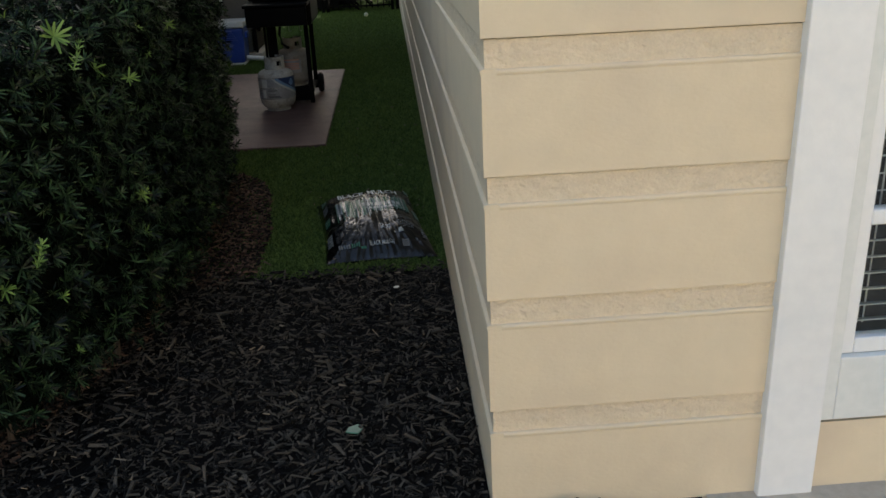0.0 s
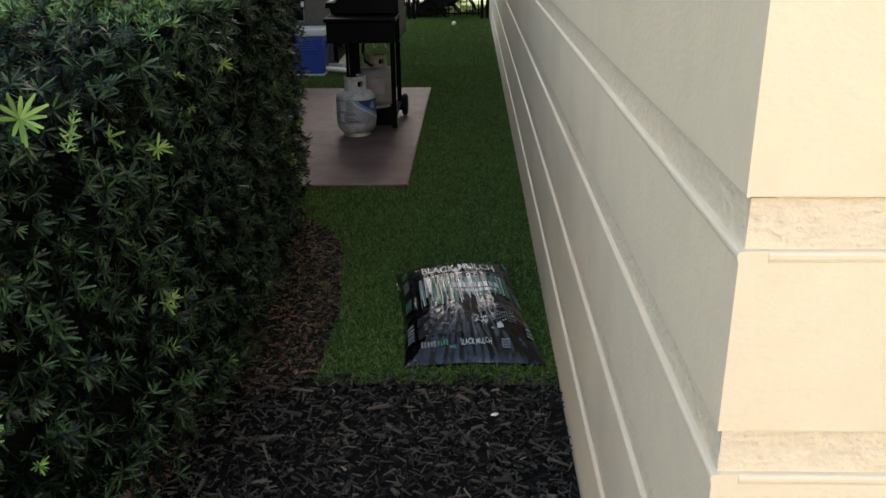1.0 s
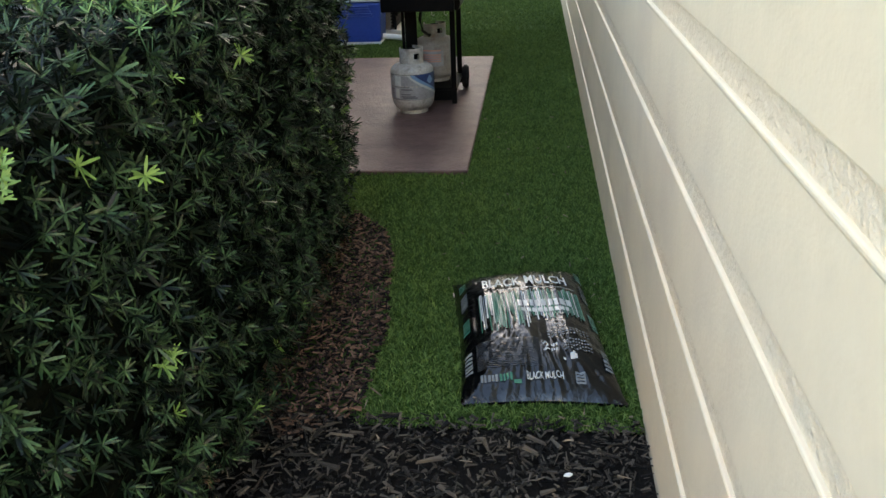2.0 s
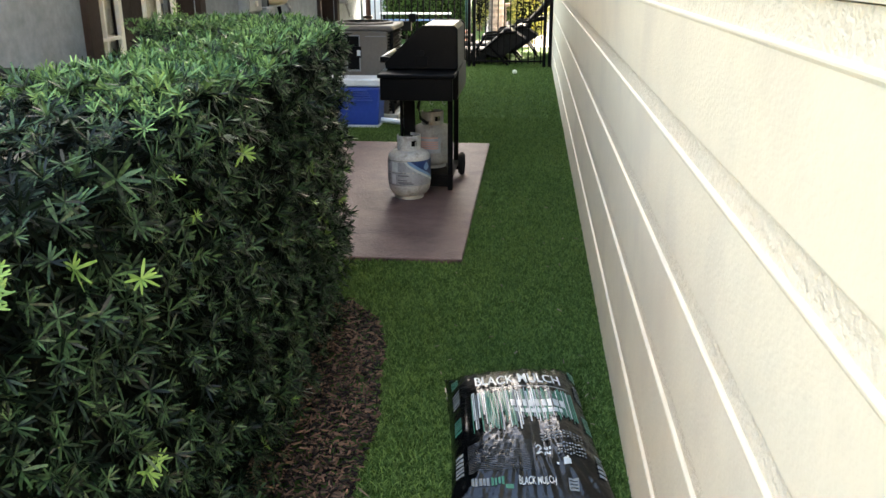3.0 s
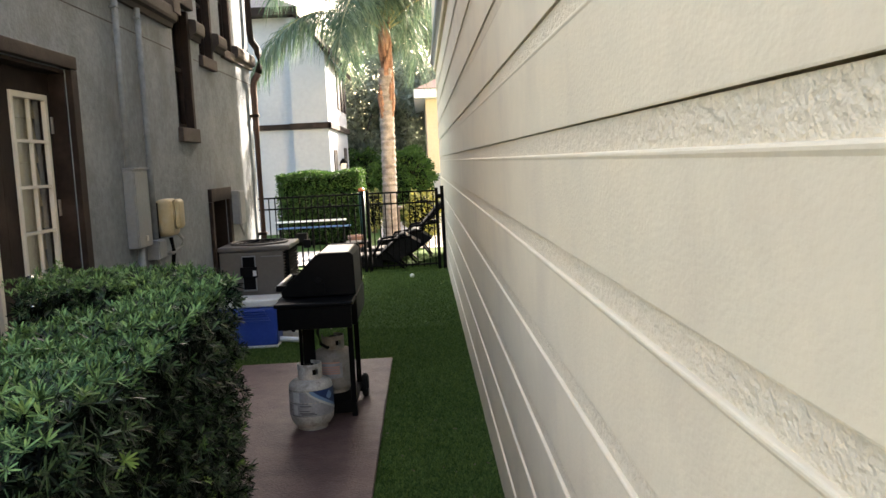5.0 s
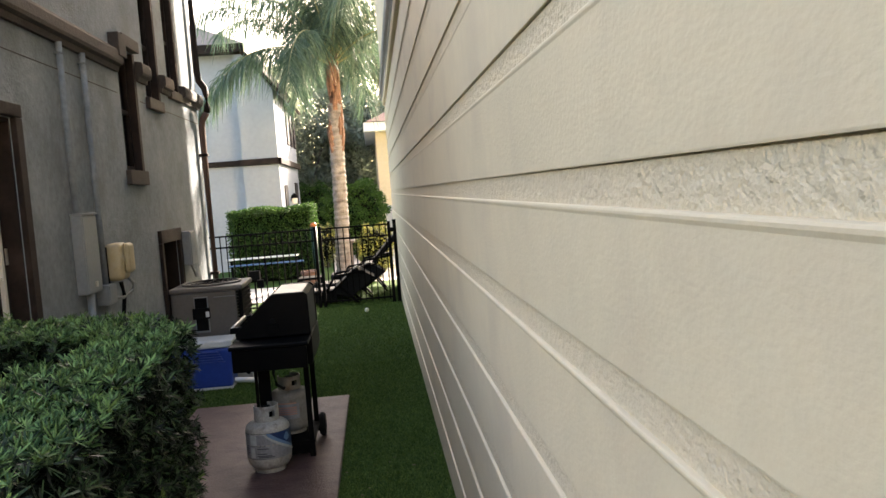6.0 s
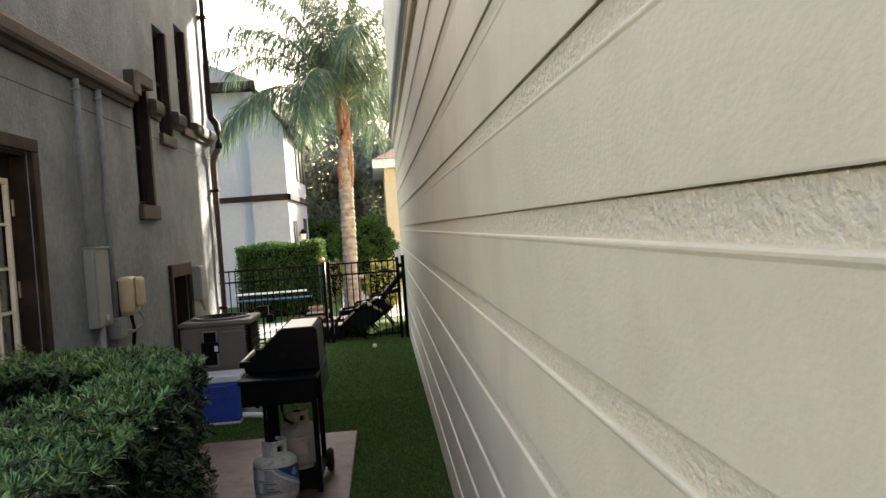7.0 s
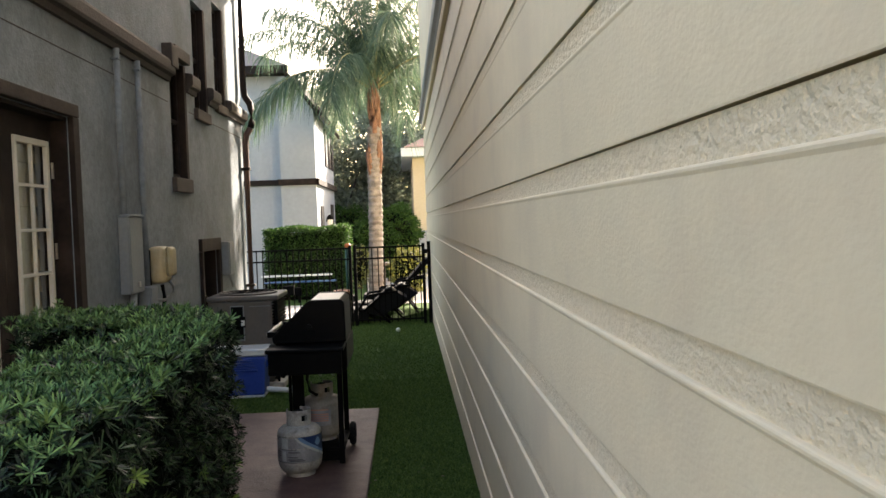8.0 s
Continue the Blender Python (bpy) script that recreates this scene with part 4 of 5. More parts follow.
part("corner_post", box(AX1 - 0.022, AX1 + 0.002, AY0 + 0.001, AY0 + 0.022, 0.07, 0.90, 0.003), "black_plastic", ac)
topb = box(AX0 - 0.012, AX1 + 0.012, AY0 - 0.012, AY1 + 0.012, 0.902, 0.955, 0.018, 3)
part("top_cover", topb, "ac_grey", ac)
cxa, cya = (AX0 + AX1) / 2, (AY0 + AY1) / 2
part("fan_ring", lathe(cxa, cya, [(0.30, 0.955), (0.305, 0.972), (0.285, 0.978), (0.27, 0.957)], 32), "ac_grey", ac, smooth=True)
gb = bmesh.new()
for rr in (0.06, 0.11, 0.16, 0.21, 0.26):
    tube([(cxa + rr * math.cos(2 * math.pi * k / 24), cya + rr * math.sin(2 * math.pi * k / 24), 0.974) for k in range(25)], 0.003, 5, bm=gb)
for k in range(8):
    a = math.pi * k / 4
    rod((cxa, cya, 0.977), (cxa + 0.28 * math.cos(a), cya + 0.28 * math.sin(a), 0.974), 0.003, seg=5, bm=gb)
part("fan_grille", gb, "black_metal", ac)
part("service_panel", box(-2.20, -2.06, AY0 - 0.014, AY0 + 0.002, 0.50, 0.86, 0.006), "metal_grey", ac, "grey service panel frame")
part("service_recess", box(-2.19, -2.07, AY0 - 0.018, AY0 - 0.015, 0.52, 0.85, 0.001), "black_plastic", ac)
part("service_latch", box(-2.215, -2.045, AY0 - 0.045, AY0 - 0.019, 0.64, 0.75, 0.006), "black_plastic", ac)
part("tag", box(-2.085, -2.05, AY0 - 0.052, AY0 - 0.046, 0.66, 0.715, 0.002), "cooler_white", ac, "white tag")
part("seam", box(AX0 + 0.42, AX1 - 0.07, AY0 - 0.004, AY0 - 0.0005, 0.845, 0.852), "metal_grey", ac)

# small white ball on the turf
bl = bmesh.new()
bmesh.ops.create_icosphere(bl, subdivisions=3, radius=0.034)
bmesh.ops.translate(bl, vec=(-0.56, 12.28, 0.034), verts=bl.verts)
ball = part("ball", bl, "ball", smooth=True)
tagged(ball, "small pale ball lying on the turf", "ball")

# mulch bag
BAG = [Vector((-0.538, 1.735, 0)), Vector((-0.036, 1.755, 0)), Vector((-0.150, 2.60, 0)), Vector((-0.630, 2.49, 0))]


def bag_place(u, v, lift=0.0):
    """A point on top of the bag; u across, v along, 0 to 1."""
    p = BAG[0].lerp(BAG[1], u).lerp(BAG[3].lerp(BAG[2], u), v)
    a, c = 2 * u - 1, 2 * v - 1
    # the sides are drawn in between the corners
    mid = (BAG[0] + BAG[1] + BAG[2] + BAG[3]) / 4
    pinch = 0.055 * (1 - a * a) * abs(c) ** 3 + 0.05 * (1 - c * c) * abs(a) ** 3
    p = p.lerp(mid, pinch)
    puff = max(0.0, (1 - abs(a) ** 3.2)) ** 0.55 * max(0.0, (1 - abs(c) ** (4.5 if c > 0 else 2.0))) ** 0.75
    crease = noise.noise(Vector((u * 6, v * 3.5, 2.0))) * 0.012 + noise.noise(Vector((u * 26, v * 5, 5.0))) * 0.0045
    near = max(0.0, 0.34 - v) / 0.34
    fan = 0.020 * near * noise.noise(Vector((9.0 * math.atan2(u - 0.5, 0.42 - v), 0.8 * v, 7.0))) + 0.010 * near * noise.noise(Vector((21.0 * math.atan2(u - 0.5, 0.42 - v), 1.5 * v, 3.0)))
    rim = max(0.0, abs(a) - 0.7) / 0.3
    end = 0.010 * rim * noise.noise(Vector((v * 16, a * 2, 1.0))) + 0.008 * max(0.0, v - 0.82) / 0.18 * noise.noise(Vector((u * 22, 1.0, 4.0)))
    p.z = 0.010 + 0.030 * max(0.0, c) * abs(a) ** 2 + 0.136 * puff + (crease + fan + end) * min(1.0, puff * 1.8) + lift
    return p


bg = thing("mulch_bag", (-0.34, 2.12, 0.0), "full black plastic bag of mulch with pale print", "bag")
vs, fs, N = [], [], 84
for j in range(N + 1):
    for i in range(N + 1):
        vs.append(bag_place(i / N, j / N))
for j in range(N):
    for i in range(N):
        a = j * (N + 1) + i
        fs.append((a, a + 1, a + N + 2, a + N + 1))
low = len(vs)
for j in range(N + 1):
    for i in range(N + 1):
        p = bag_place(i / N, j / N)
        vs.append((p.x, p.y, min(p.z - 0.008, 0.004)))
for j in range(N):
    for i in range(N):
        a = low + j * (N + 1) + i
        fs.append((a, a + N + 1, a + N + 2, a + 1))
film = mesh_part("film", [tuple(p) for p in vs], fs, "bag", bg)
film.data.polygons.foreach_set("use_smooth", [True] * len(film.data.polygons))


def bag_patch(u0, u1, v0, v1, material, n=8, lift=0.005, name="print"):
    vs, fs = [], []
    for j in range(n + 1):
        for i in range(n + 1):
            vs.append(tuple(bag_place(u0 + (u1 - u0) * i / n, v0 + (v1 - v0) * j / n, lift)))
    for j in range(n):
        for i in range(n):
            a = j * (n + 1) + i
            fs.append((a, a + 1, a + n + 2, a + n + 1))
    mesh_part(name, vs, fs, material, bg)


def bag_words(text, u0, u1, v0, v1, material):
    """Letters laid on the bag between u0..u1 and v0..v1."""
    cu = bpy.data.curves.new("words", "FONT")
    cu.body = text
    cu.offset = 0.018
    ob = bpy.data.objects.new("words", cu)
    scene.collection.objects.link(ob)
    me = bpy.data.meshes.new_from_object(ob.evaluated_get(bpy.context.evaluated_depsgraph_get()))
    bpy.data.objects.remove(ob)
    b = bmesh.new()
    b.from_mesh(me)
    bmesh.ops.triangulate(b, faces=b.faces[:])
    bmesh.ops.subdivide_edges(b, edges=[e for e in b.edges if e.calc_length() > 0.15], cuts=2)
    xs, ys = [v.co.x for v in b.verts], [v.co.y for v in b.verts]
    x0, x1, y0, y1 = min(xs), max(xs), min(ys), max(ys)
    for v in b.verts:
        v.co = bag_place(u0 + (u1 - u0) * (v.co.x - x0) / (x1 - x0), v0 + (v1 - v0) * (v.co.y - y0) / (y1 - y0), 0.008)
    bmesh.ops.translate(b, vec=-Vector(bg.location), verts=b.verts)
    me2 = bpy.data.meshes.new("lettering")
    b.to_mesh(me2)
    b.free()
    finish("lettering", me2, material, bg)


def bag_bars(u0, u1, v0, v1, n, material, tall=True, seed=1):
    """A row of n short bars of uneven width in place of small print."""
    r = random.Random(seed)
    w = (u1 - u0) / n if tall else (v1 - v0) / n
    for k in range(n):
        a, e = r.uniform(0.0, 0.15), r.uniform(0.62, 0.85)
        if tall:
            bag_patch(u0 + w * (k + a), u0 + w * (k + e), v0 + r.uniform(0, 0.12) * (v1 - v0), v1, material, 4)
        else:
            bag_patch(u0, u1, v0 + w * (k + a), v0 + w * (k + e), material, 4)


bag_words("BLACK MULCH", 0.20, 0.81, 0.655, 0.745, "print_white")
rb = random.Random(4)
# tall brush strokes of the main print: white towards one side, green towards the other
u = 0.16
while u < 0.86:
    w = rb.uniform(0.004, 0.012)
    green = rb.random() < 0.25 + 0.6 * u
    top, foot = rb.uniform(0.59, 0.625), (rb.uniform(0.30, 0.44) if u < 0.5 else rb.uniform(0.375, 0.42))
    bag_patch(u, u + w, foot, top, "print_green" if green else rb.choice(["print_white", "print_white", "print_grey"]), 8, 0.004)
    u += w + rb.uniform(0.001, 0.006)
bag_patch(0.30, 0.86, 0.628, 0.636, "print_grey", 10)
bag_bars(0.42, 0.80, 0.475, 0.528, 9, "print_white", True, 2)
bag_bars(0.44, 0.78, 0.430, 0.462, 9, "print_white", True, 3)
for k in range(14):
    a0 = 2 * math.pi * k / 14
    uu, vv = 0.66 + 0.042 * math.cos(a0), 0.343 + 0.022 * math.sin(a0)
    bag_patch(uu, uu + 0.010, vv, vv + 0.006, "print_grey", 2)
bag_patch(0.64, 0.68, 0.338, 0.347, "print_grey", 3)
for k in range(3):
    bag_bars(0.58, 0.86, 0.300 - 0.016 * k, 0.307 - 0.016 * k, 12, "print_grey", True, 8 + k)
bag_words("2", 0.535, 0.580, 0.188, 0.232, "print_white")
bag_bars(0.588, 0.635, 0.214, 0.230, 3, "print_white", True, 6)
bag_bars(0.588, 0.630, 0.190, 0.204, 3, "print_white", True, 7)
for k in range(4):
    bag_bars(0.67, 0.86, 0.236 - 0.015 * k, 0.243 - 0.015 * k, 10, "print_grey", True, 18 + k)
bag_patch(0.70, 0.745, 0.145, 0.170, "print_white", 4)
bag_patch(0.72, 0.735, 0.170, 0.180, "print_white", 2)
bag_patch(0.655, 0.67, 0.145, 0.156, "print_white", 2)
for k in range(20):
    bag_patch(0.11, 0.52, 0.120 + 0.0072 * k, 0.1236 + 0.0072 * k, "print_dim", 16, 0.003)
bag_bars(0.12, 0.235, 0.060, 0.088, 5, "print_grey", True, 12)
bag_bars(0.24, 0.325, 0.060, 0.088, 4, "print_green", True, 13)
bag_patch(0.325, 0.375, 0.048, 0.062, "print_green", 3)
bag_words("BLACK MULCH", 0.41, 0.64, 0.060, 0.088, "print_white")
bag_patch(0.715, 0.775, 0.050, 0.094, "print_grey", 5)
for k in range(3):
    bag_patch(0.722, 0.768, 0.056 + 0.012 * k, 0.060 + 0.012 * k, "bag", 4, 0.007)
for side in (0.030, 0.915):
    for k, (v0, v1) in enumerate(((0.12, 0.24), (0.38, 0.50), (0.60, 0.72), (0.78, 0.86))):
        bag_bars(side, side + 0.050, v0, v1, 6, "print_grey" if k % 2 == 0 else "print_green", False, 20 + k)

# ---- fence, gate and what lies beyond ----
FY = 13.19


def bar_mesh(name, w, h):
    b = box(-w / 2, w / 2, -w / 2, w / 2, 0.0, h, 0.002, 1)
    me = bpy.data.meshes.new(name)
    b.to_mesh(me)
    b.free()
    me.materials.append(M["black_metal"])
    return me


def piece(name, me, parent, at):
    ob = new(name, me)
    ob.parent = parent
    ob.location = Vector(at) - base_of(parent)
    return ob


picket, post = bar_mesh("picket", 0.017, 1.21), bar_mesh("post", 0.05, 1.30)


def rails(parent, x0, x1):
    for zz in (1.255, 1.08, 0.09):
        part("rail", box(x0, x1, FY - 0.014, FY + 0.014, zz - 0.013, zz + 0.013, 0.003), "black_metal", parent)


fence = thing("fence", (-2.2, FY, 0.0), "black metal picket fence across the end of the strip", "fence")
rails(fence, -3.6, -1.30)
x = -3.55
while x < -1.30:
    piece("picket", picket, fence, (x, FY, 0.05))
    x += 0.096
for xx in (-3.6, -1.30):
    piece("post", post, fence, (xx, FY, 0.0))
gate = thing("gate", (-0.66, FY, 0.0), "closed black metal picket gate", "gate")
rails(gate, -1.235, -0.115)
x = -1.14
while x < -0.13:
    piece("picket", picket, gate, (x, FY, 0.05))
    x += 0.096
for xx in (-1.222, -0.125):
    piece("stile", post, gate, (xx, FY, 0.0))
part("latch", box(-0.15, -0.06, FY - 0.04, FY - 0.02, 1.13, 1.20, 0.004), "black_metal", gate)
gp = thing("gate_post", (-0.05, FY, 0.0), "square black metal gate post against the wall", "post")
part("shaft", box(-0.064, -0.008, FY - 0.028, FY + 0.028, -0.01, 1.305, 0.003), "black_metal", gp)
part("cap", box(-0.069, -0.003, FY - 0.033, FY + 0.033, 1.305, 1.325, 0.006), "black_metal", gp)


def lounger(name, x0, y0, tilt, seat_z, back, pad_, label):
    """A folding lounger with a thick dark pad, its back raised."""
    t = thing(name, (x0, y0, 0.0), label, "lounger", "loungers beyond the gate")
    c, d = back * math.cos(tilt), back * math.sin(tilt)
    hinge = x0 + 0.55
    for dy in (0.0, 0.58):
        part("side_rail", tube([(x0, y0 + dy, seat_z - 0.02), (hinge, y0 + dy, seat_z), (hinge + c, y0 + dy, seat_z + d)], 0.020, 8), "black_metal", t, smooth=True)
        part("front_leg", tube([(x0 + 0.06, y0 + dy, 0.0), (x0 + 0.16, y0 + dy, seat_z)], 0.018, 8), "black_metal", t)
        part("rear_leg", tube([(hinge + 0.42, y0 + dy, 0.0), (hinge + 0.10, y0 + dy, seat_z + 0.10)], 0.018, 8), "black_metal", t)
        part("arm_rest", tube([(hinge - 0.10, y0 + dy, seat_z), (hinge + 0.05, y0 + dy, seat_z + 0.24), (hinge + 0.55, y0 + dy, seat_z + 0.30)], 0.022, 8), "black_metal", t, smooth=True)
    part("seat", box(x0 - 0.02, hinge + 0.06, y0 + 0.02, y0 + 0.56, 0.05, seat_z + 0.03, 0.04, 3), "lounge", t, "padded black seat")
    part("backrest", prism([(hinge - 0.04, seat_z - 0.02), (hinge + pad_, seat_z - 0.4 * pad_), (hinge + c + pad_, seat_z + d - 0.5 * pad_), (hinge + c + 0.02, seat_z + d + 0.02), (hinge + c - 0.03, seat_z + d + 0.01)], "y", y0 + 0.02, y0 + 0.56, 0.008), "lounge", t, "thick black back pad")
    return t


lounger("lounger", -1.66, 13.42, radians(40), 0.22, 0.52, 0.30, "low black padded lounger with a raised back")
lounger("lounger", -1.46, 14.05, radians(38), 0.26, 0.50, 0.30, "black padded lounger set close to the gate")
lounger("lounger", -1.18, 14.75, radians(46), 0.34, 0.86, 0.06, "black lounger with a tall back leaning by the wall")
side = thing("side_table", (-1.52, 14.4, 0.0), "small flat black side table by the loungers", "table")
part("tabletop", box(-1.72, -1.30, 14.2, 14.6, 0.36, 0.40, 0.008), "black_metal", side)
for xx, yy in ((-1.69, 14.23), (-1.33, 14.23), (-1.69, 14.57), (-1.33, 14.57)):
    part("leg", box(xx - 0.014, xx + 0.014, yy - 0.014, yy + 0.014, -0.02, 0.36), "black_metal", side)

# low rail and edging, pots and small things past the fence
ra = thing("low_rail", (-2.75, 18.0, 0.0), "low white rail above blue edging on the lawn", "rail")
part("top_bar", box(-3.55, -2.02, 17.97, 18.03, 0.54, 0.58, 0.008), "cooler_white", ra)
part("blue_edge", box(-3.50, -1.93, 17.92, 18.08, 0.41, 0.44, 0.008), "blue_pad", ra, "blue padded edge")
for xx in (-3.45, -2.75, -2.08):
    part("stand", box(xx - 0.025, xx + 0.025, 17.97, 18.03, -0.03, 0.53), "black_metal", ra)
bn = thing("bin", (-1.69, 18.4, 0.0), "teal bin with an orange lid beside the hedge", "bin")
part("body", lathe(-1.69, 18.4, [(0.055, -0.03), (0.065, 0.5), (0.07, 1.12)], 20), "teal", bn, smooth=True)
part("lid", lathe(-1.69, 18.4, [(0.074, 1.125), (0.072, 1.18), (0.045, 1.21), (0.0, 1.215)], 20), "orange", bn, "orange lid", smooth=True)
pt = thing("plant_pot", (-1.70, 16.6, 0.0), "terracotta pot on the paving", "pot")
part("pot", lathe(-1.70, 16.6, [(0.12, 0.005), (0.17, 0.27), (0.185, 0.27), (0.185, 0.32), (0.155, 0.32), (0.15, 0.22)], 20), "terracotta", pt, smooth=True)
part("soil", lathe(-1.70, 16.6, [(0.15, 0.27), (0.0, 0.275)], 20), "soil", pt)
tb = thing("low_table", (-0.55, 20.0, 0.0), "pale pink low outdoor table", "table")
part("tabletop", box(-1.0, -0.1, 19.7, 20.3, 0.62, 0.68, 0.01), "wood_table", tb)
for xx, yy in ((-0.95, 19.75), (-0.15, 19.75), (-0.95, 20.25), (-0.15, 20.25)):
    part("leg", box(xx - 0.03, xx + 0.03, yy - 0.03, yy + 0.03, 0.0, 0.62), "wood_table", tb)
spot = thing("spotlight", (-2.15, 12.2, 0.0), "small black garden spotlight on a stake", "lamp")
part("stake", rod((-2.15, 12.2, -0.02), (-2.15, 12.2, 0.62), 0.012), "black_metal", spot)
part("head", box(-2.23, -2.07, 12.14, 12.24, 0.62, 0.76, 0.012), "black_plastic", spot)

# pale grey house beyond
FHY = 22.0
fh = thing("far_house", (-5.0, 25.0, 0.0), "pale grey two storey stucco house with brown bands", "house")
part("wall", prism([(-9.0, -0.05), (-3.35, -0.05), (-3.35, 5.62), (-9.0, 5.62)], "y", FHY + 0.25, 34.0), "stucco_blue", fh)
part("bay_wall", prism([(-3.62, -0.05), (-2.70, -0.05), (-2.70, 4.62), (-3.40, 5.55), (-3.62, 5.55)], "y", FHY, 27.6), "stucco_blue", fh)
part("band", box(-9.05, -3.62, FHY + 0.17, FHY + 0.26, 2.72, 2.86, 0.01), "brown_trim", fh)
part("band", box(-3.70, -2.62, FHY - 0.08, FHY + 0.002, 2.70, 2.86, 0.01), "brown_trim", fh)
part("band", box(-2.702, -2.62, FHY - 0.08, 27.7, 2.70, 2.86, 0.01), "brown_trim", fh)
part("eave", prism([(-9.3, 5.60), (-3.30, 5.60), (-3.30, 5.80), (-9.3, 5.80)], "y", FHY - 0.2, 34.3), "brown_trim", fh)
part("rake", prism([(-3.42, 5.55), (-2.52, 4.45), (-2.46, 4.52), (-3.40, 5.68)], "y", FHY - 0.15, 27.9), "brown_trim", fh)
hr = bmesh.new()
rv = [hr.verts.new(p) for p in ((-9.3, FHY - 0.2, 5.81), (-3.30, FHY - 0.2, 5.81), (-3.30, 34.3, 5.81), (-9.3, 34.3, 5.81), (-6.3, 25.0, 7.4), (-6.3, 31.0, 7.4))]
for f in ((0, 1, 2, 3), (0, 1, 4), (1, 2, 5, 4), (2, 3, 5), (3, 0, 4, 5)):
    hr.faces.new([rv[k] for k in f])
part("roof", hr, "roof", fh)
for k in range(3):
    y0 = 24.7 + 1.05 * k
    wn_ = part("window", box(-2.70, -2.665, y0, y0 + 0.62, 3.35, 4.45, 0.003), "brown_trim", fh)
    part("pane", box(-2.664, -2.660, y0 + 0.05, y0 + 0.57, 3.42, 4.38), "room_dark", wn_, "dark pane")
wn_ = part("window", box(-2.70, -2.68, 22.9, 23.7, 0.3, 2.15, 0.004), "brown_trim", fh)
part("pane", box(-2.679, -2.675, 23.0, 23.6, 0.4, 2.05), "room_dark", wn_, "dark pane")
wn_ = part("window", box(-2.70, -2.68, 26.0, 26.9, 0.9, 2.25, 0.004), "brown_trim", fh)
part("pane", box(-2.679, -2.675, 26.1, 26.8, 1.0, 2.15), "room_dark", wn_, "dark pane")
fl = thing("wall_lantern", (-2.68, 24.3, 1.6), "black wall lantern, lit, on the far house", "lamp")
part("cap", lathe(-2.58, 24.3, [(0.11, 1.78), (0.08, 1.86), (0.02, 1.92)], 6), "black_metal", fl)
part("glass_shade", lathe(-2.58, 24.3, [(0.07, 1.62), (0.09, 1.775)], 6), "lamp_glow", fl, "lit glass")
part("arm", rod((-2.69, 24.3, 1.72), (-2.58, 24.3, 1.86), 0.02), "black_metal", fl)

# yellow house beyond the beige one
yh = thing("yellow_house", (1.5, 27.5, 0.0), "yellow stucco house with a white eave", "house")
part("wall", box(-0.12, 5.0, 25.4, 33.0, -0.05, 3.6), "stucco_yellow", yh)
part("eave", box(-0.46, 5.3, 25.0, 33.3, 3.58, 3.85, 0.02), "white_trim", yh)
part("base_band", box(0.0, 5.0, 25.36, 33.0, -0.05, 1.35, 0.01), "stucco_blue", yh, "pale grey lower wall")
hr = bmesh.new()
rv = [hr.verts.new(p) for p in ((-0.40, 24.95, 3.86), (5.3, 24.95, 3.86), (5.3, 33.4, 3.86), (-0.40, 33.4, 3.86), (2.2, 28.0, 5.2), (2.2, 30.5, 5.2))]
for f in ((0, 1, 2, 3), (0, 1, 4), (1, 2, 5, 4), (2, 3, 5), (3, 0, 4, 5)):
    hr.faces.new([rv[k] for k in f])
part("roof", hr, "roof_red", yh, "red tiled roof")

# ---- plants ----
rng = np.random.default_rng(7)


def unit(a):
    return a / (np.linalg.norm(a, axis=1, keepdims=True) + 1e-9)


def blob_points(n, centre, radii, rng, shell=0.35):
    """Points in an uneven ellipsoid shell, with outward normals."""
    d = unit(rng.normal(size=(n, 3)))
    lump = 1.0 + 0.10 * np.sin(d[:, 0] * 7 + d[:, 2] * 5) + 0.08 * np.sin(d[:, 1] * 11 + 1.3) + 0.05 * np.sin(d[:, 2] * 17)
    r = (1 - shell * rng.random(n) ** 1.7) * lump
    p = np.array(centre) + d * np.array(radii) * r[:, None]
    return p, d


# podocarpus hedge: a strip that bends round a corner, with a leg back to the house
HEDGE = [Vector((-2.128, 3.57)), Vector((-1.828, 3.55)), Vector((-1.528, 3.47)), Vector((-1.373, 3.24)), Vector((-1.333, 2.86)), Vector((-1.285, 2.2)), Vector((-1.262, 1.55)), Vector((-1.290, 0.98)), Vector((-1.450, 0.47)), Vector((-1.800, 0.06)), Vector((-2.350, -0.24))]
HALF, TOP = 0.225, 1.275


def along(k):
    """Place and sideways direction of the hedge's middle line; k in 0..1 by arc length."""
    seg = [(b - a).length for a, b in zip(HEDGE, HEDGE[1:])]
    s = k * sum(seg)
    for i, L in enumerate(seg):
        if s <= L or i == len(seg) - 1:
            d = (HEDGE[i + 1] - HEDGE[i]).normalized()
            f = min(1.0, s / L)
            if i + 2 < len(HEDGE) and f > 0.5:
                d = d.lerp((HEDGE[i + 2] - HEDGE[i + 1]).normalized(), (f - 0.5)).normalized()
            elif i > 0 and f <= 0.5:
                d = d.lerp((HEDGE[i] - HEDGE[i - 1]).normalized(), (0.5 - f)).normalized()
            return HEDGE[i].lerp(HEDGE[i + 1], f), Vector((-d.y, d.x)), i
        s -= L
    return None


def west_width(y):
    """How far the hedge's house side reaches, as a share of its usual half width: a wide front part, then a pocket before the leg."""
    if y > 3.45 or y < 0.9:
        return 1.0
    if y > 2.42:
        return 0.40 + 0.60 * max(0.0, (y - 3.25) / 0.20)
    return 1.0 + 0.30 * min(1.0, (2.42 - y) / 0.10, (y - 0.9) / 0.4)


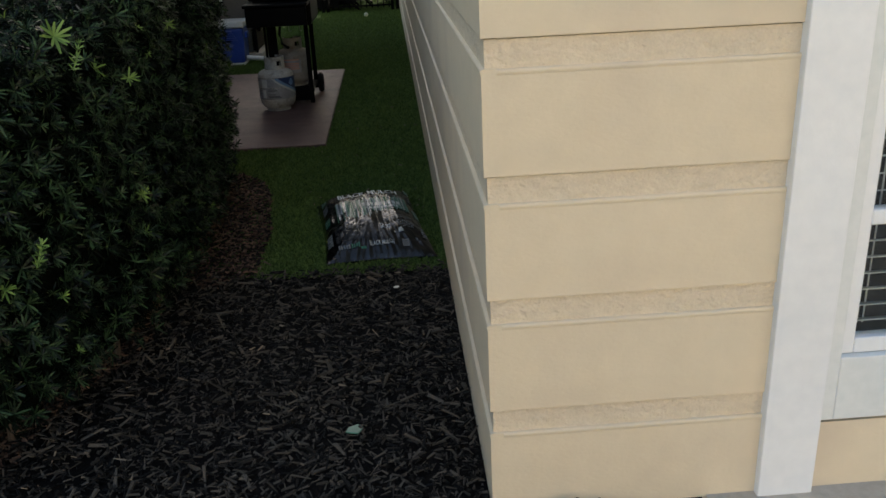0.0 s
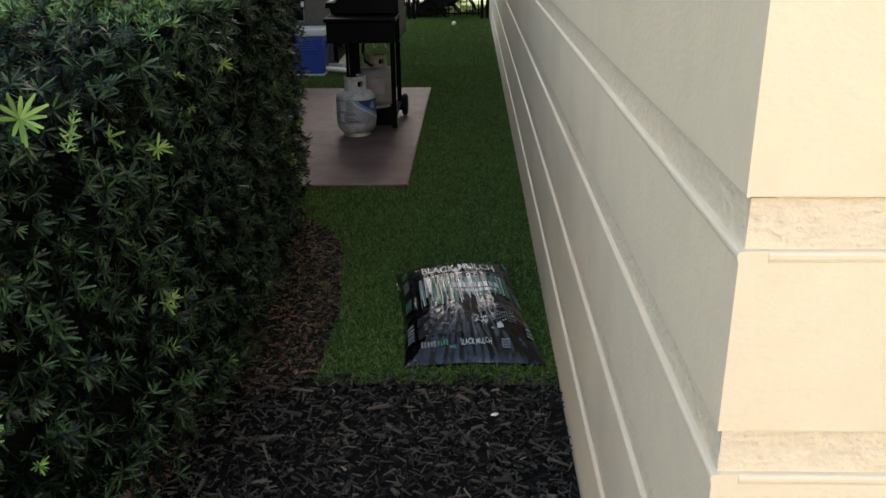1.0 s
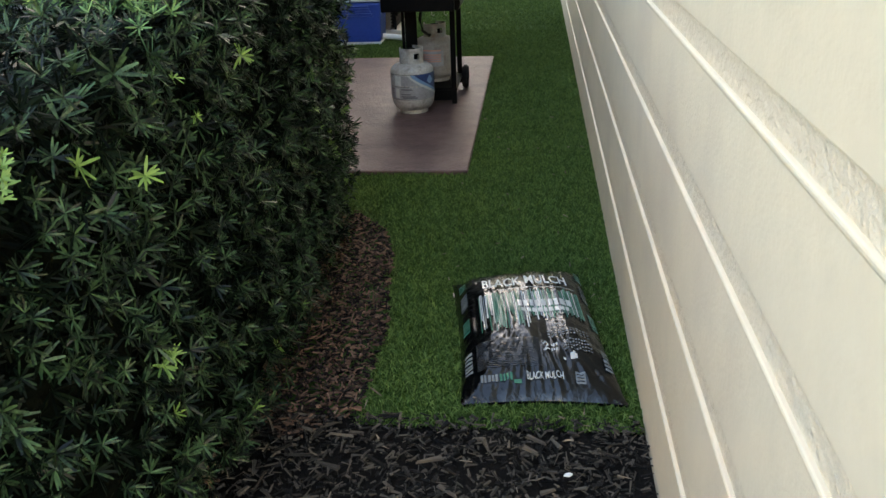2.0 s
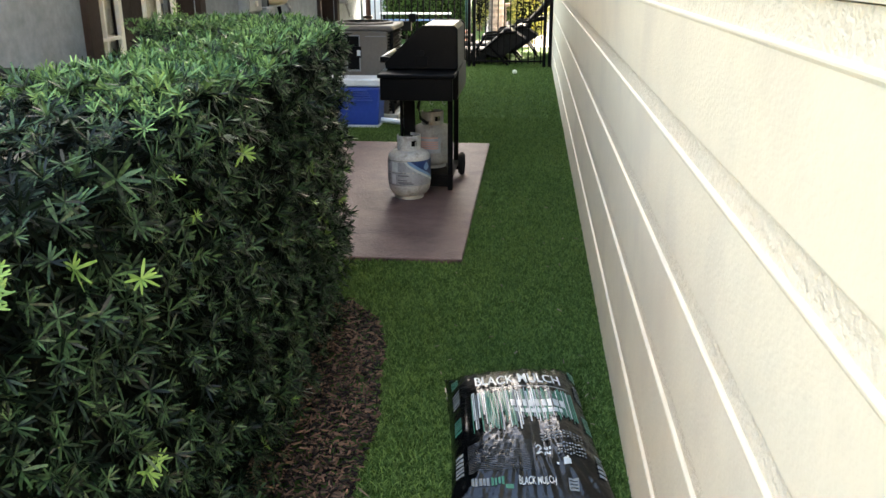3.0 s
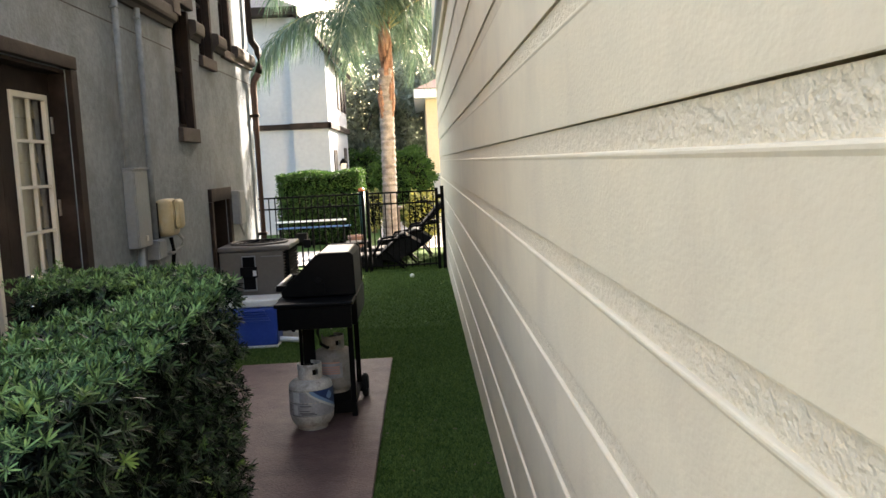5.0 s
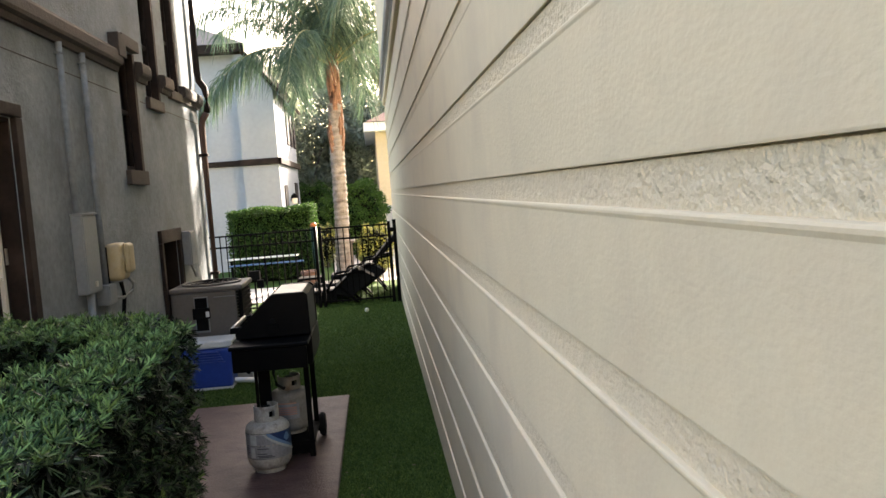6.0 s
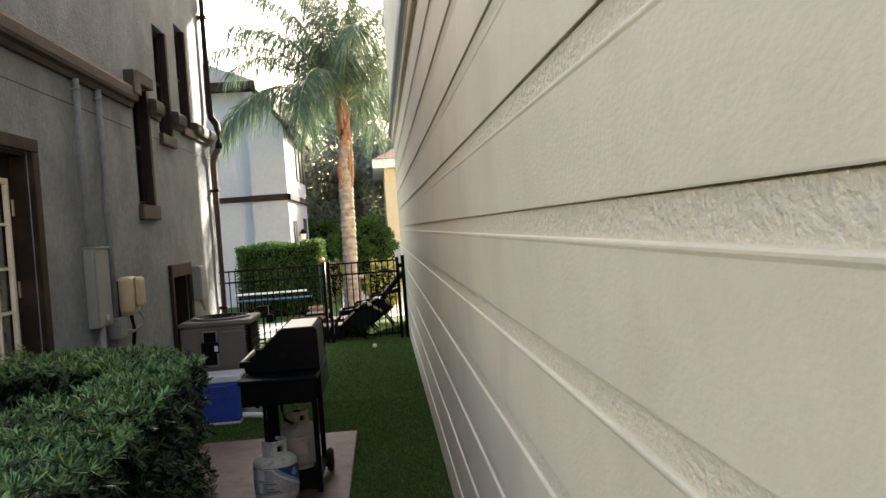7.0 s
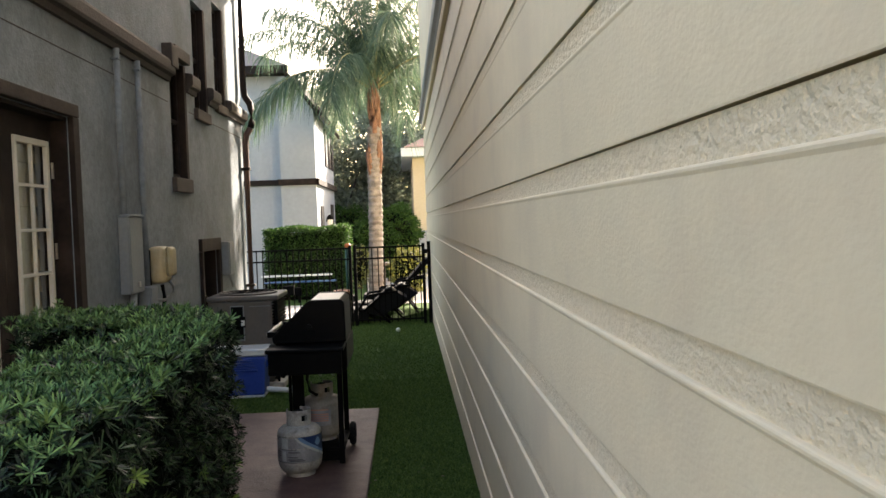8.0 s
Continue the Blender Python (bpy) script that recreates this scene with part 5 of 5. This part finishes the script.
def top_share(y):
    """The clipped top is level, then falls away towards the near end."""
    drop = min(0.17, 0.10 * max(0.0, (1.5 - y) / 0.7) ** 1.6)
    return (TOP - drop - 0.10) / (TOP - 0.10)


def hedge_section(a, y):
    """Outline of the hedge's cross section; a in 0..1 from the base of one side over the top to the other; offset, height, normal."""
    side_h, w = 1.13, 2 * HALF
    total = 2 * side_h + w
    s = a * total
    if s < side_h:
        z = 0.10 + s
        # the open side hangs out over its foot at the near end
        lean = (0.03 + 0.10 * max(0.0, min(1.0, (2.5 - y) / 0.9))) * (z - 0.55)
        off = HALF + lean
        rnd = max(0.0, (z - (TOP - 0.12)) / 0.12)
        return off - 0.05 * rnd ** 2, z + 0.03, (1.0 - 0.5 * rnd, 0.05 + 0.8 * rnd)
    if s < side_h + w:
        f = (s - side_h) / w
        return HALF * (1 - 2 * f), TOP - 0.02 * abs(1 - 2 * f) ** 4, (0.25 * (1 - 2 * f), 1.0)
    z = 0.10 + (total - s)
    lean = 0.03 * (z - 0.5)
    return -(HALF + lean), z + 0.03, (-1.0, 0.1)


def hedge_points(n, rng, inset_lo, inset_hi):
    pts, nor = np.zeros((n, 3)), np.zeros((n, 3))
    for i in range(n):
        k, a = rng.random(), rng.random()
        c, side, _ = along(k)
        side = -side
        off, z, (no, nz) = hedge_section(a, c.y)
        bulge = 0.03 * noise.noise(Vector((c.x * 2.6, c.y * 2.6, z * 2.6))) + 0.02 * noise.noise(Vector((c.x * 7, c.y * 7, z * 7)))
        ins = rng.uniform(inset_lo, inset_hi) - bulge
        z = 0.10 + (z - 0.10) * top_share(c.y)
        nv = Vector((side.x * no, side.y * no - 0.45 * max(0.0, nz) * (c.y < 1.45), nz)).normalized()
        if side.x * off < 0:
            off *= west_width(c.y)
        base = Vector((c.x + side.x * off, c.y + side.y * off, z))
        pts[i] = base - nv * ins
        nor[i] = nv
    return pts, nor


hg = thing("hedge", (-1.25, 1.8, 0.0), "clipped dark green podocarpus hedge with bright new shoots", "hedge")
for name, n, per, ln_, wd, lo, hi, material, drp in (
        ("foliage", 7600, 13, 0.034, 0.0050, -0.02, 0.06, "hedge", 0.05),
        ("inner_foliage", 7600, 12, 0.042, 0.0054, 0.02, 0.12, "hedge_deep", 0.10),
        ("new_growth", 120, 12, 0.027, 0.0048, -0.030, 0.01, "hedge_new", 0.05)):
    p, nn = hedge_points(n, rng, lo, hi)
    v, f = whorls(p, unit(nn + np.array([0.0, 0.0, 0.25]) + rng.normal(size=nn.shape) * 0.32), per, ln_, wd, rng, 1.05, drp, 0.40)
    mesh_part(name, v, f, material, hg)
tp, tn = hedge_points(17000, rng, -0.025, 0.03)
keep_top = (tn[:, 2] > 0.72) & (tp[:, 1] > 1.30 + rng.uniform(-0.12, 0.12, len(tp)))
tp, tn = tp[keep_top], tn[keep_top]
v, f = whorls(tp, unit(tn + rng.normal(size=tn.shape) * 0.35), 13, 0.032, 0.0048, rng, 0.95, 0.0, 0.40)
mesh_part("top_growth", v, f, "hedge_top", hg, "clipped top growth, coloured lighter for the sky light on it")
# upright shoots and single bright rosettes standing out of the hedge
for (sx_, sy_, sz_), tiers in (((-1.062, 0.635, 1.085), 5), ((-1.15, 0.34, 0.62), 5), ((-2.0, 3.55, 1.30), 4)):
    pts = np.array([(sx_ + 0.010 * k, sy_ - 0.008 * k, sz_ + 0.018 * k) for k in range(tiers)])
    v, f = whorls(pts, np.tile(np.array([[0.45, -0.35, 0.82]]), (tiers, 1)), 8, 0.022, 0.0050, rng, 0.9, 0.0, 0.2)
    mesh_part("shoot", v, f, "hedge_new", hg, "bright upright new shoot")
for at_, size_, material in (((-1.028, 0.995, 0.995), 0.036, "hedge_new"), ((-1.015, 0.925, 1.195), 0.048, "hedge"), ((-1.00, 0.38, 1.20), 0.046, "hedge_new"), ((-1.055, 1.02, 0.60), 0.030, "hedge_new")):
    v, f = whorls(np.array([at_]), unit(np.array([[0.70, -0.62, 0.36]])), 12, size_, size_ * 0.17, rng, 1.15, 0.05, 0.0)
    mesh_part("rosette", v, f, material, hg)
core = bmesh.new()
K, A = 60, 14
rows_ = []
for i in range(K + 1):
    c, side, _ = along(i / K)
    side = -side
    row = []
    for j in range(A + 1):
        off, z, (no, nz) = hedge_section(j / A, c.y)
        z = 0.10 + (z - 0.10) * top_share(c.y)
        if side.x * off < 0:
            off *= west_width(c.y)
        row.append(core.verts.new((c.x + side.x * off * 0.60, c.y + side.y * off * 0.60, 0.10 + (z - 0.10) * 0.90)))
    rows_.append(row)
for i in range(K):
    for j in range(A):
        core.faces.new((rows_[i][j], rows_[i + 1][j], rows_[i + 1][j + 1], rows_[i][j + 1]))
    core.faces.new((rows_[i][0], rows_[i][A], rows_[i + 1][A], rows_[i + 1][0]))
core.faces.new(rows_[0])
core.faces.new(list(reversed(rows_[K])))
part("inner_mass", core, "hedge_core", hg, "near-black filler for the shade inside the hedge")
stems = bmesh.new()
for i in range(120):
    c, side, _ = along(rng.random())
    o = rng.uniform(-0.07, 0.07)
    x0, y0 = c.x + side.x * o, c.y + side.y * o
    o2 = o * 1.2 + rng.uniform(-0.04, 0.04)
    tube([(x0, y0, -0.02), (x0 + side.x * (o2 - o) * 0.6 + rng.normal() * 0.02, y0 + side.y * (o2 - o) * 0.6, 0.3), (c.x + side.x * o2, c.y + side.y * o2 + rng.normal() * 0.04, rng.uniform(0.6, 1.1))], [0.012, 0.009, 0.004], 6, bm=stems)
part("woody_base", stems, "twig", hg, "brown woody stems")


def leaf_cloud(name, n, sampler, size, material, parent):
    """Small leaves on sampled points."""
    p, d = sampler(n)
    d2 = unit(d + rng.normal(size=d.shape) * 0.8)
    v, f = leaves(p, d2, size * rng.uniform(0.6, 1.4, n), size * 0.55 * rng.uniform(0.7, 1.3, n), 0.15, rng)
    return mesh_part(name, v, f, material, parent)


def clipped_box(x0, x1, y0, y1, z0, z1):
    def sample(n):
        p = np.stack([rng.uniform(x0, x1, n), rng.uniform(y0, y1, n), rng.uniform(z0, z1, n)], axis=1)
        lo, hi = np.array([x0, y0, z0]), np.array([x1, y1, z1])
        d = np.zeros((n, 3))
        faces_ = rng.choice(4, n, p=[0.42, 0.13, 0.15, 0.30])
        for fnum, (ax, end, s) in enumerate(((1, lo, -1), (0, lo, -1), (0, hi, 1), (2, hi, 1))):
            k = faces_ == fnum
            p[k, ax] = end[ax] - s * rng.uniform(-0.03, 0.10, k.sum())
            d[k, ax] = s
        p += 0.03 * np.sin(p[:, [1, 2, 0]] * 6.0)
        return p, d
    return sample


h2 = thing("clipped_hedge", (-2.65, 19.0, 0.0), "clipped green box hedge behind the lawn", "hedge")
part("inner_mass", box(-3.44, -1.80, 18.68, 19.32, -0.03, 1.48, 0.05), "hedge_core", h2, "near-black filler for the inner shade")
leaf_cloud("foliage", 16000, clipped_box(-3.53, -1.71, 18.58, 19.42, 0.05, 1.57), 0.05, "box_leaf", h2)


def shrub(name, centre, radii, n, size, material, label, parent_cat="shrub"):
    t = thing(name, (centre[0], centre[1], 0.0), label, parent_cat)
    b = bmesh.new()
    bmesh.ops.create_icosphere(b, subdivisions=3, radius=1.0)
    for v in b.verts:
        v.co = Vector(centre) + Vector((v.co.x * radii[0] * 0.85, v.co.y * radii[1] * 0.85, v.co.z * radii[2] * 0.85))
    part("inner_mass", b, "hedge_core", t, "near-black filler for the inner shade")
    part("stem", rod((centre[0], centre[1], -0.04), centre, 0.06, 0.04), "bark", t)
    leaf_cloud("foliage", n, lambda k: blob_points(k, centre, radii, rng, 0.14), size, material, t)
    return t


shrub("round_shrub", (-0.89, 23.0, 1.20), (0.82, 0.75, 0.90), 17000, 0.065, "box_leaf", "round clipped green shrub behind the palm")
shrub("dark_shrub", (-2.35, 28.5, 1.2), (0.7, 0.7, 1.0), 5000, 0.09, "box_leaf", "dark green shrub beside the far house")
shrub("flowering_shrub", (-0.38, 17.2, 0.60), (0.36, 0.40, 0.50), 2600, 0.06, "flowers", "yellow green flowering shrub by the path")
shrub("flowering_shrub", (-1.62, 21.2, 0.55), (0.28, 0.3, 0.5), 900, 0.07, "flowers", "yellow green flowering shrub by the path")


def tree(name, x, y, h, crown, n, size, label):
    """A broad tree: trunk, forking limbs and clumps of leaves with gaps."""
    t = thing(name, (x, y, 0.0), label, "tree")
    part("trunk", tube([(x, y, -0.05), (x + 0.05, y, h * 0.2), (x - 0.05, y, h * 0.42)], [0.28, 0.22, 0.17], 12), "bark", t, smooth=True)
    limbs = bmesh.new()
    pts, nor = [], []
    r = random.Random(11)
    clumps = 46
    for k in range(clumps):
        a = 2 * math.pi * k / clumps * 5.0 + r.uniform(-0.3, 0.3)
        rr = crown * r.uniform(0.15, 1.0)
        top = (x + rr * math.cos(a), y + rr * math.sin(a) * 0.8, h * r.uniform(0.12, 1.0) * (1 - 0.25 * (rr / crown) ** 2))
        if k % 3 == 0:
            tube([(x, y, h * 0.38), ((x + top[0]) / 2, (y + top[1]) / 2, h * 0.5 + 0.1 * top[2]), top], [0.11, 0.06, 0.02], 7, bm=limbs)
        q, d = blob_points(n // clumps, top, (crown * 0.30, crown * 0.30, h * 0.13), rng, 0.85)
        pts.append(q)
        nor.append(d)
    part("limbs", limbs, "bark", t, smooth=True)
    p, d = np.concatenate(pts), np.concatenate(nor)
    v, f = leaves(p, unit(d + rng.normal(size=d.shape)), size * rng.uniform(0.6, 1.4, len(p)), size * 0.5 * rng.uniform(0.7, 1.3, len(p)), 0.2, rng)
    mesh_part("crown", v, f, "tree_leaf", t)
    return t


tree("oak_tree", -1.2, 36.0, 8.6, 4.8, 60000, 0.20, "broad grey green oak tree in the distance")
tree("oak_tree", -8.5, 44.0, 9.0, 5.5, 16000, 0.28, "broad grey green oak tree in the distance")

# queen palm
PX, PY = -1.12, 18.7
pm = thing("palm_tree", (PX, PY, 0.0), "queen palm with a ringed trunk and drooping fronds", "tree")
prof, z = [], -0.05
k = 0
while z < 3.75:
    r0 = 0.160 - 0.003 * max(0.0, z)
    prof.append((r0 + (0.012 if k % 2 == 0 else -0.006), z))
    z += 0.055 + 0.03 * (k % 3 == 0)
    k += 1
prof.append((0.13, 3.80))
tk = lathe(PX, PY, prof, 22)
for v in tk.verts:
    v.co.x += 0.028 * v.co.z + 0.012 * math.sin(v.co.z * 1.3) + 0.008 * noise.noise(v.co * 5)
    v.co.y += 0.008 * noise.noise(v.co * 5 + Vector((3, 1, 0)))
part("trunk", tk, "palm_bark", pm, "grey ringed trunk")
rp = random.Random(5)
LEAN = 0.028
for k in range(44):
    a, z0 = rp.uniform(0, 2 * math.pi), 2.70 + 1.85 * k / 44
    r0 = 0.145 - 0.065 * max(0.0, (z0 - 3.0) / 1.5)
    d = Vector((math.cos(a), math.sin(a), 0))
    foot = Vector((PX + LEAN * z0, PY, z0))
    p0, p1, p2 = foot + d * r0 * 0.7, foot + Vector((0, 0, 0.26)) + d * (r0 + 0.01), foot + Vector((0, 0, rp.uniform(0.38, 0.55))) + d * (r0 + rp.uniform(0.0, 0.05))
    part("leaf_boot", tube([p0, p1, p2], [0.060, 0.048, 0.014], 6), "palm_fibre", pm, "reddish brown old frond base" if k == 0 else "")
# arching fronds; the last ones are old and hang low
FRONDS = 33
for k in range(FRONDS):
    a = 2 * math.pi * (k * 0.381966) + rp.uniform(-0.2, 0.2)
    old = k >= FRONDS - 7
    up = (0.62 if old else 1.50 - 0.72 * (k / (FRONDS - 8.0))) + rp.uniform(-0.06, 0.06)
    if old:
        a = math.pi * (0.97, 0.62, 1.42, 0.22, 1.80, 1.12, 0.42)[k - FRONDS + 7]
    L = rp.uniform(3.1, 3.6) if old else rp.uniform(2.9, 3.6)
    bend = 0.105 if old else 0.055
    base = Vector((PX + LEAN * 4.5, PY, 4.42 + 0.30 * up))
    pts = []
    d = Vector((math.cos(a) * math.cos(up), math.sin(a) * math.cos(up), math.sin(up)))
    p = base.copy()
    for s in range(15):
        pts.append(p.copy())
        p += d * L / 14
        d = (d + Vector((0, 0, -bend - 0.0085 * s))).normalized()
    frond = part("frond_rib", tube(pts, [0.026 - 0.0016 * s for s in range(15)], 6), "palm_rib", pm)
    lo, ld, ll, lw = [], [], [], []
    for s in range(170):
        f = 0.16 + 0.84 * s / 170
        i = min(13, int(f * 14))
        q = pts[i].lerp(pts[i + 1], f * 14 - i)
        t_ = (pts[i + 1] - pts[i]).normalized()
        sd = t_.cross(Vector((0, 0, 1))).normalized()
        for sg in (-1, 1):
            w_ = sd * sg * rp.uniform(0.25, 0.85) + t_ * rp.uniform(0.25, 0.55) + Vector((0, 0, rp.uniform(-0.95, 0.25)))
            lo.append(q)
            ld.append(w_)
            ll.append(rp.uniform(0.34, 0.62) * (1.25 if old else 1.0) * (1 - 0.5 * abs(f - 0.45)))
            lw.append(rp.uniform(0.015, 0.023))
    v, f = leaves(np.array(lo), np.array(ld), np.array(ll), np.array(lw), 0.75, rng)
    mesh_part("leaf_blade", v, f, "palm_leaf", frond)

# ---- loose cover on the ground ----
def chips(name, n, place, length, width, material, label, category, lift=0.0, steep=0.30):
    """Flat splinters strewn on the ground."""
    xy = place(n)
    yaw, pit = rng.uniform(0, 2 * np.pi, n), rng.normal(0, steep, n)
    L, W = length * rng.uniform(0.35, 1.6, n), width * rng.uniform(0.5, 1.5, n)
    H = W * rng.uniform(0.25, 0.6, n)
    ax = np.stack([np.cos(yaw) * np.cos(pit), np.sin(yaw) * np.cos(pit), np.sin(pit)], axis=1)
    ay = np.stack([-np.sin(yaw), np.cos(yaw), rng.normal(0, 0.25, n)], axis=1)
    az = np.cross(ax, ay)
    c = np.stack([xy[:, 0], xy[:, 1], rng.uniform(0.0, 0.022, n) + lift], axis=1)
    v = []
    for sx_, sy_, sz_ in ((-1, -0.8, -1), (1, -0.35, -1), (1, 0.3, -1), (-1, 0.9, -1), (-0.9, -0.7, 1), (0.85, -0.3, 1), (0.8, 0.25, 1), (-0.9, 0.7, 1)):
        v.append(c + ax * (L * sx_ / 2)[:, None] + ay * (W * sy_ / 2)[:, None] + az * (H * sz_ / 2)[:, None])
    v = np.stack(v, axis=1).reshape(-1, 3)
    f = []
    for k in range(0, 8 * n, 8):
        f += [(k, k + 3, k + 2, k + 1), (k + 4, k + 5, k + 6, k + 7), (k, k + 1, k + 5, k + 4), (k + 1, k + 2, k + 6, k + 5), (k + 2, k + 3, k + 7, k + 6), (k + 3, k, k + 4, k + 7)]
    ob = mesh_part(name, v, f, material)
    return tagged(ob, label, category, kind="stuff")


def scatter(x0, x1, y0, y1, keep=None):
    def place(n):
        out = np.zeros((0, 2))
        while len(out) < n:
            p = np.stack([rng.uniform(x0, x1, n), rng.uniform(y0, y1, n)], axis=1)
            if keep is not None:
                p = p[[keep(a, b) for a, b in p]]
            out = np.concatenate([out, p])
        return out[:n]
    return place


def black_zone(x, y):
    return x < 0.0 - 0.01 or y < -0.02


def brown_zone(x, y):
    return x < turf_edge(y) + 0.02 and (y > 1.6 + 0.06 * math.sin(x * 20) or x < -1.25 - 0.1 * math.sin(y * 4))


chips("black_mulch", 22000, scatter(-1.75, 0.3, -1.3, 1.67, black_zone), 0.027, 0.0070, "chips_black", "black dyed shredded wood mulch", "mulch")
chips("coarse_black_mulch", 900, scatter(-1.6, 0.3, -1.2, 1.66, black_zone), 0.052, 0.0125, "chips_black", "larger black mulch pieces among the shreds", "mulch", 0.008)
chips("black_mulch_near", 3000, scatter(-2.4, 0.5, -3.2, -1.3), 0.05, 0.012, "chips_black", "black dyed shredded wood mulch", "mulch")
chips("brown_mulch", 13000, scatter(-1.65, -0.84, 0.3, 3.3, brown_zone), 0.027, 0.0085, "chips_brown", "faded brown wood mulch beside the hedge", "mulch", 0.006)
chips("pale_chips", 130, scatter(-1.5, -0.02, -1.0, 1.8), 0.028, 0.006, "chips_pale", "a few pale splinters on the dark mulch", "mulch", 0.014)
chips("fallen_scraps", 50, scatter(-0.7, -0.03, 2.0, 5.2), 0.018, 0.006, "chips_pale", "dry scraps lying on the turf", "litter", 0.012)


def turf_ok(x, y):
    if -2.0 < x < -0.69 and 3.93 < y < 7.07:
        return False
    return x > turf_edge(y) if y < 3.4 else True


def blades(name, n, place, height, label):
    xy = place(n)
    o = np.stack([xy[:, 0], xy[:, 1], np.full(n, -0.005)], axis=1)
    patch = 0.5 + 0.5 * np.sin(xy[:, 0] * 5.1 + np.sin(xy[:, 1] * 2.3) * 2) * np.sin(xy[:, 1] * 3.7)
    d = np.stack([rng.normal(0, 0.55, n), rng.normal(0, 0.55, n), np.ones(n)], axis=1)
    v, f = leaves(o, d, height * rng.uniform(0.55, 1.25, n) * (0.85 + 0.3 * patch), np.full(n, 0.0042), 0.25, rng)
    ob = mesh_part(name, v, f, "turf")
    return tagged(ob, label, "grass", kind="stuff")


blades("turf_grass_near", 62000, scatter(-1.5, 0.0, 1.63, 4.2, turf_ok), 0.027, "dense green artificial grass")
blades("turf_grass", 80000, scatter(-2.2, 0.0, 4.2, 8.5, turf_ok), 0.030, "dense green artificial grass")
blades("turf_grass_far", 90000, scatter(-2.4, 0.0, 8.5, 15.6, turf_ok), 0.034, "dense green artificial grass")

# bits of litter on the mulch
lt = thing("plastic_scrap", (-0.37, 0.37, 0.02), "small mint green plastic scrap on the mulch", "litter")
part("scrap", prism([(-0.392, 0.362), (-0.355, 0.350), (-0.340, 0.378), (-0.356, 0.400), (-0.384, 0.386)], "z", 0.026, 0.030), "print_green", lt)
wp = thing("paper_scrap", (-0.228, 1.405, 0.02), "small crumpled white paper scrap on the mulch", "litter")
part("scrap", prism([(-0.240, 1.400), (-0.225, 1.397), (-0.216, 1.407), (-0.222, 1.412), (-0.233, 1.409)], "z", 0.024, 0.028), "cooler_white", wp)
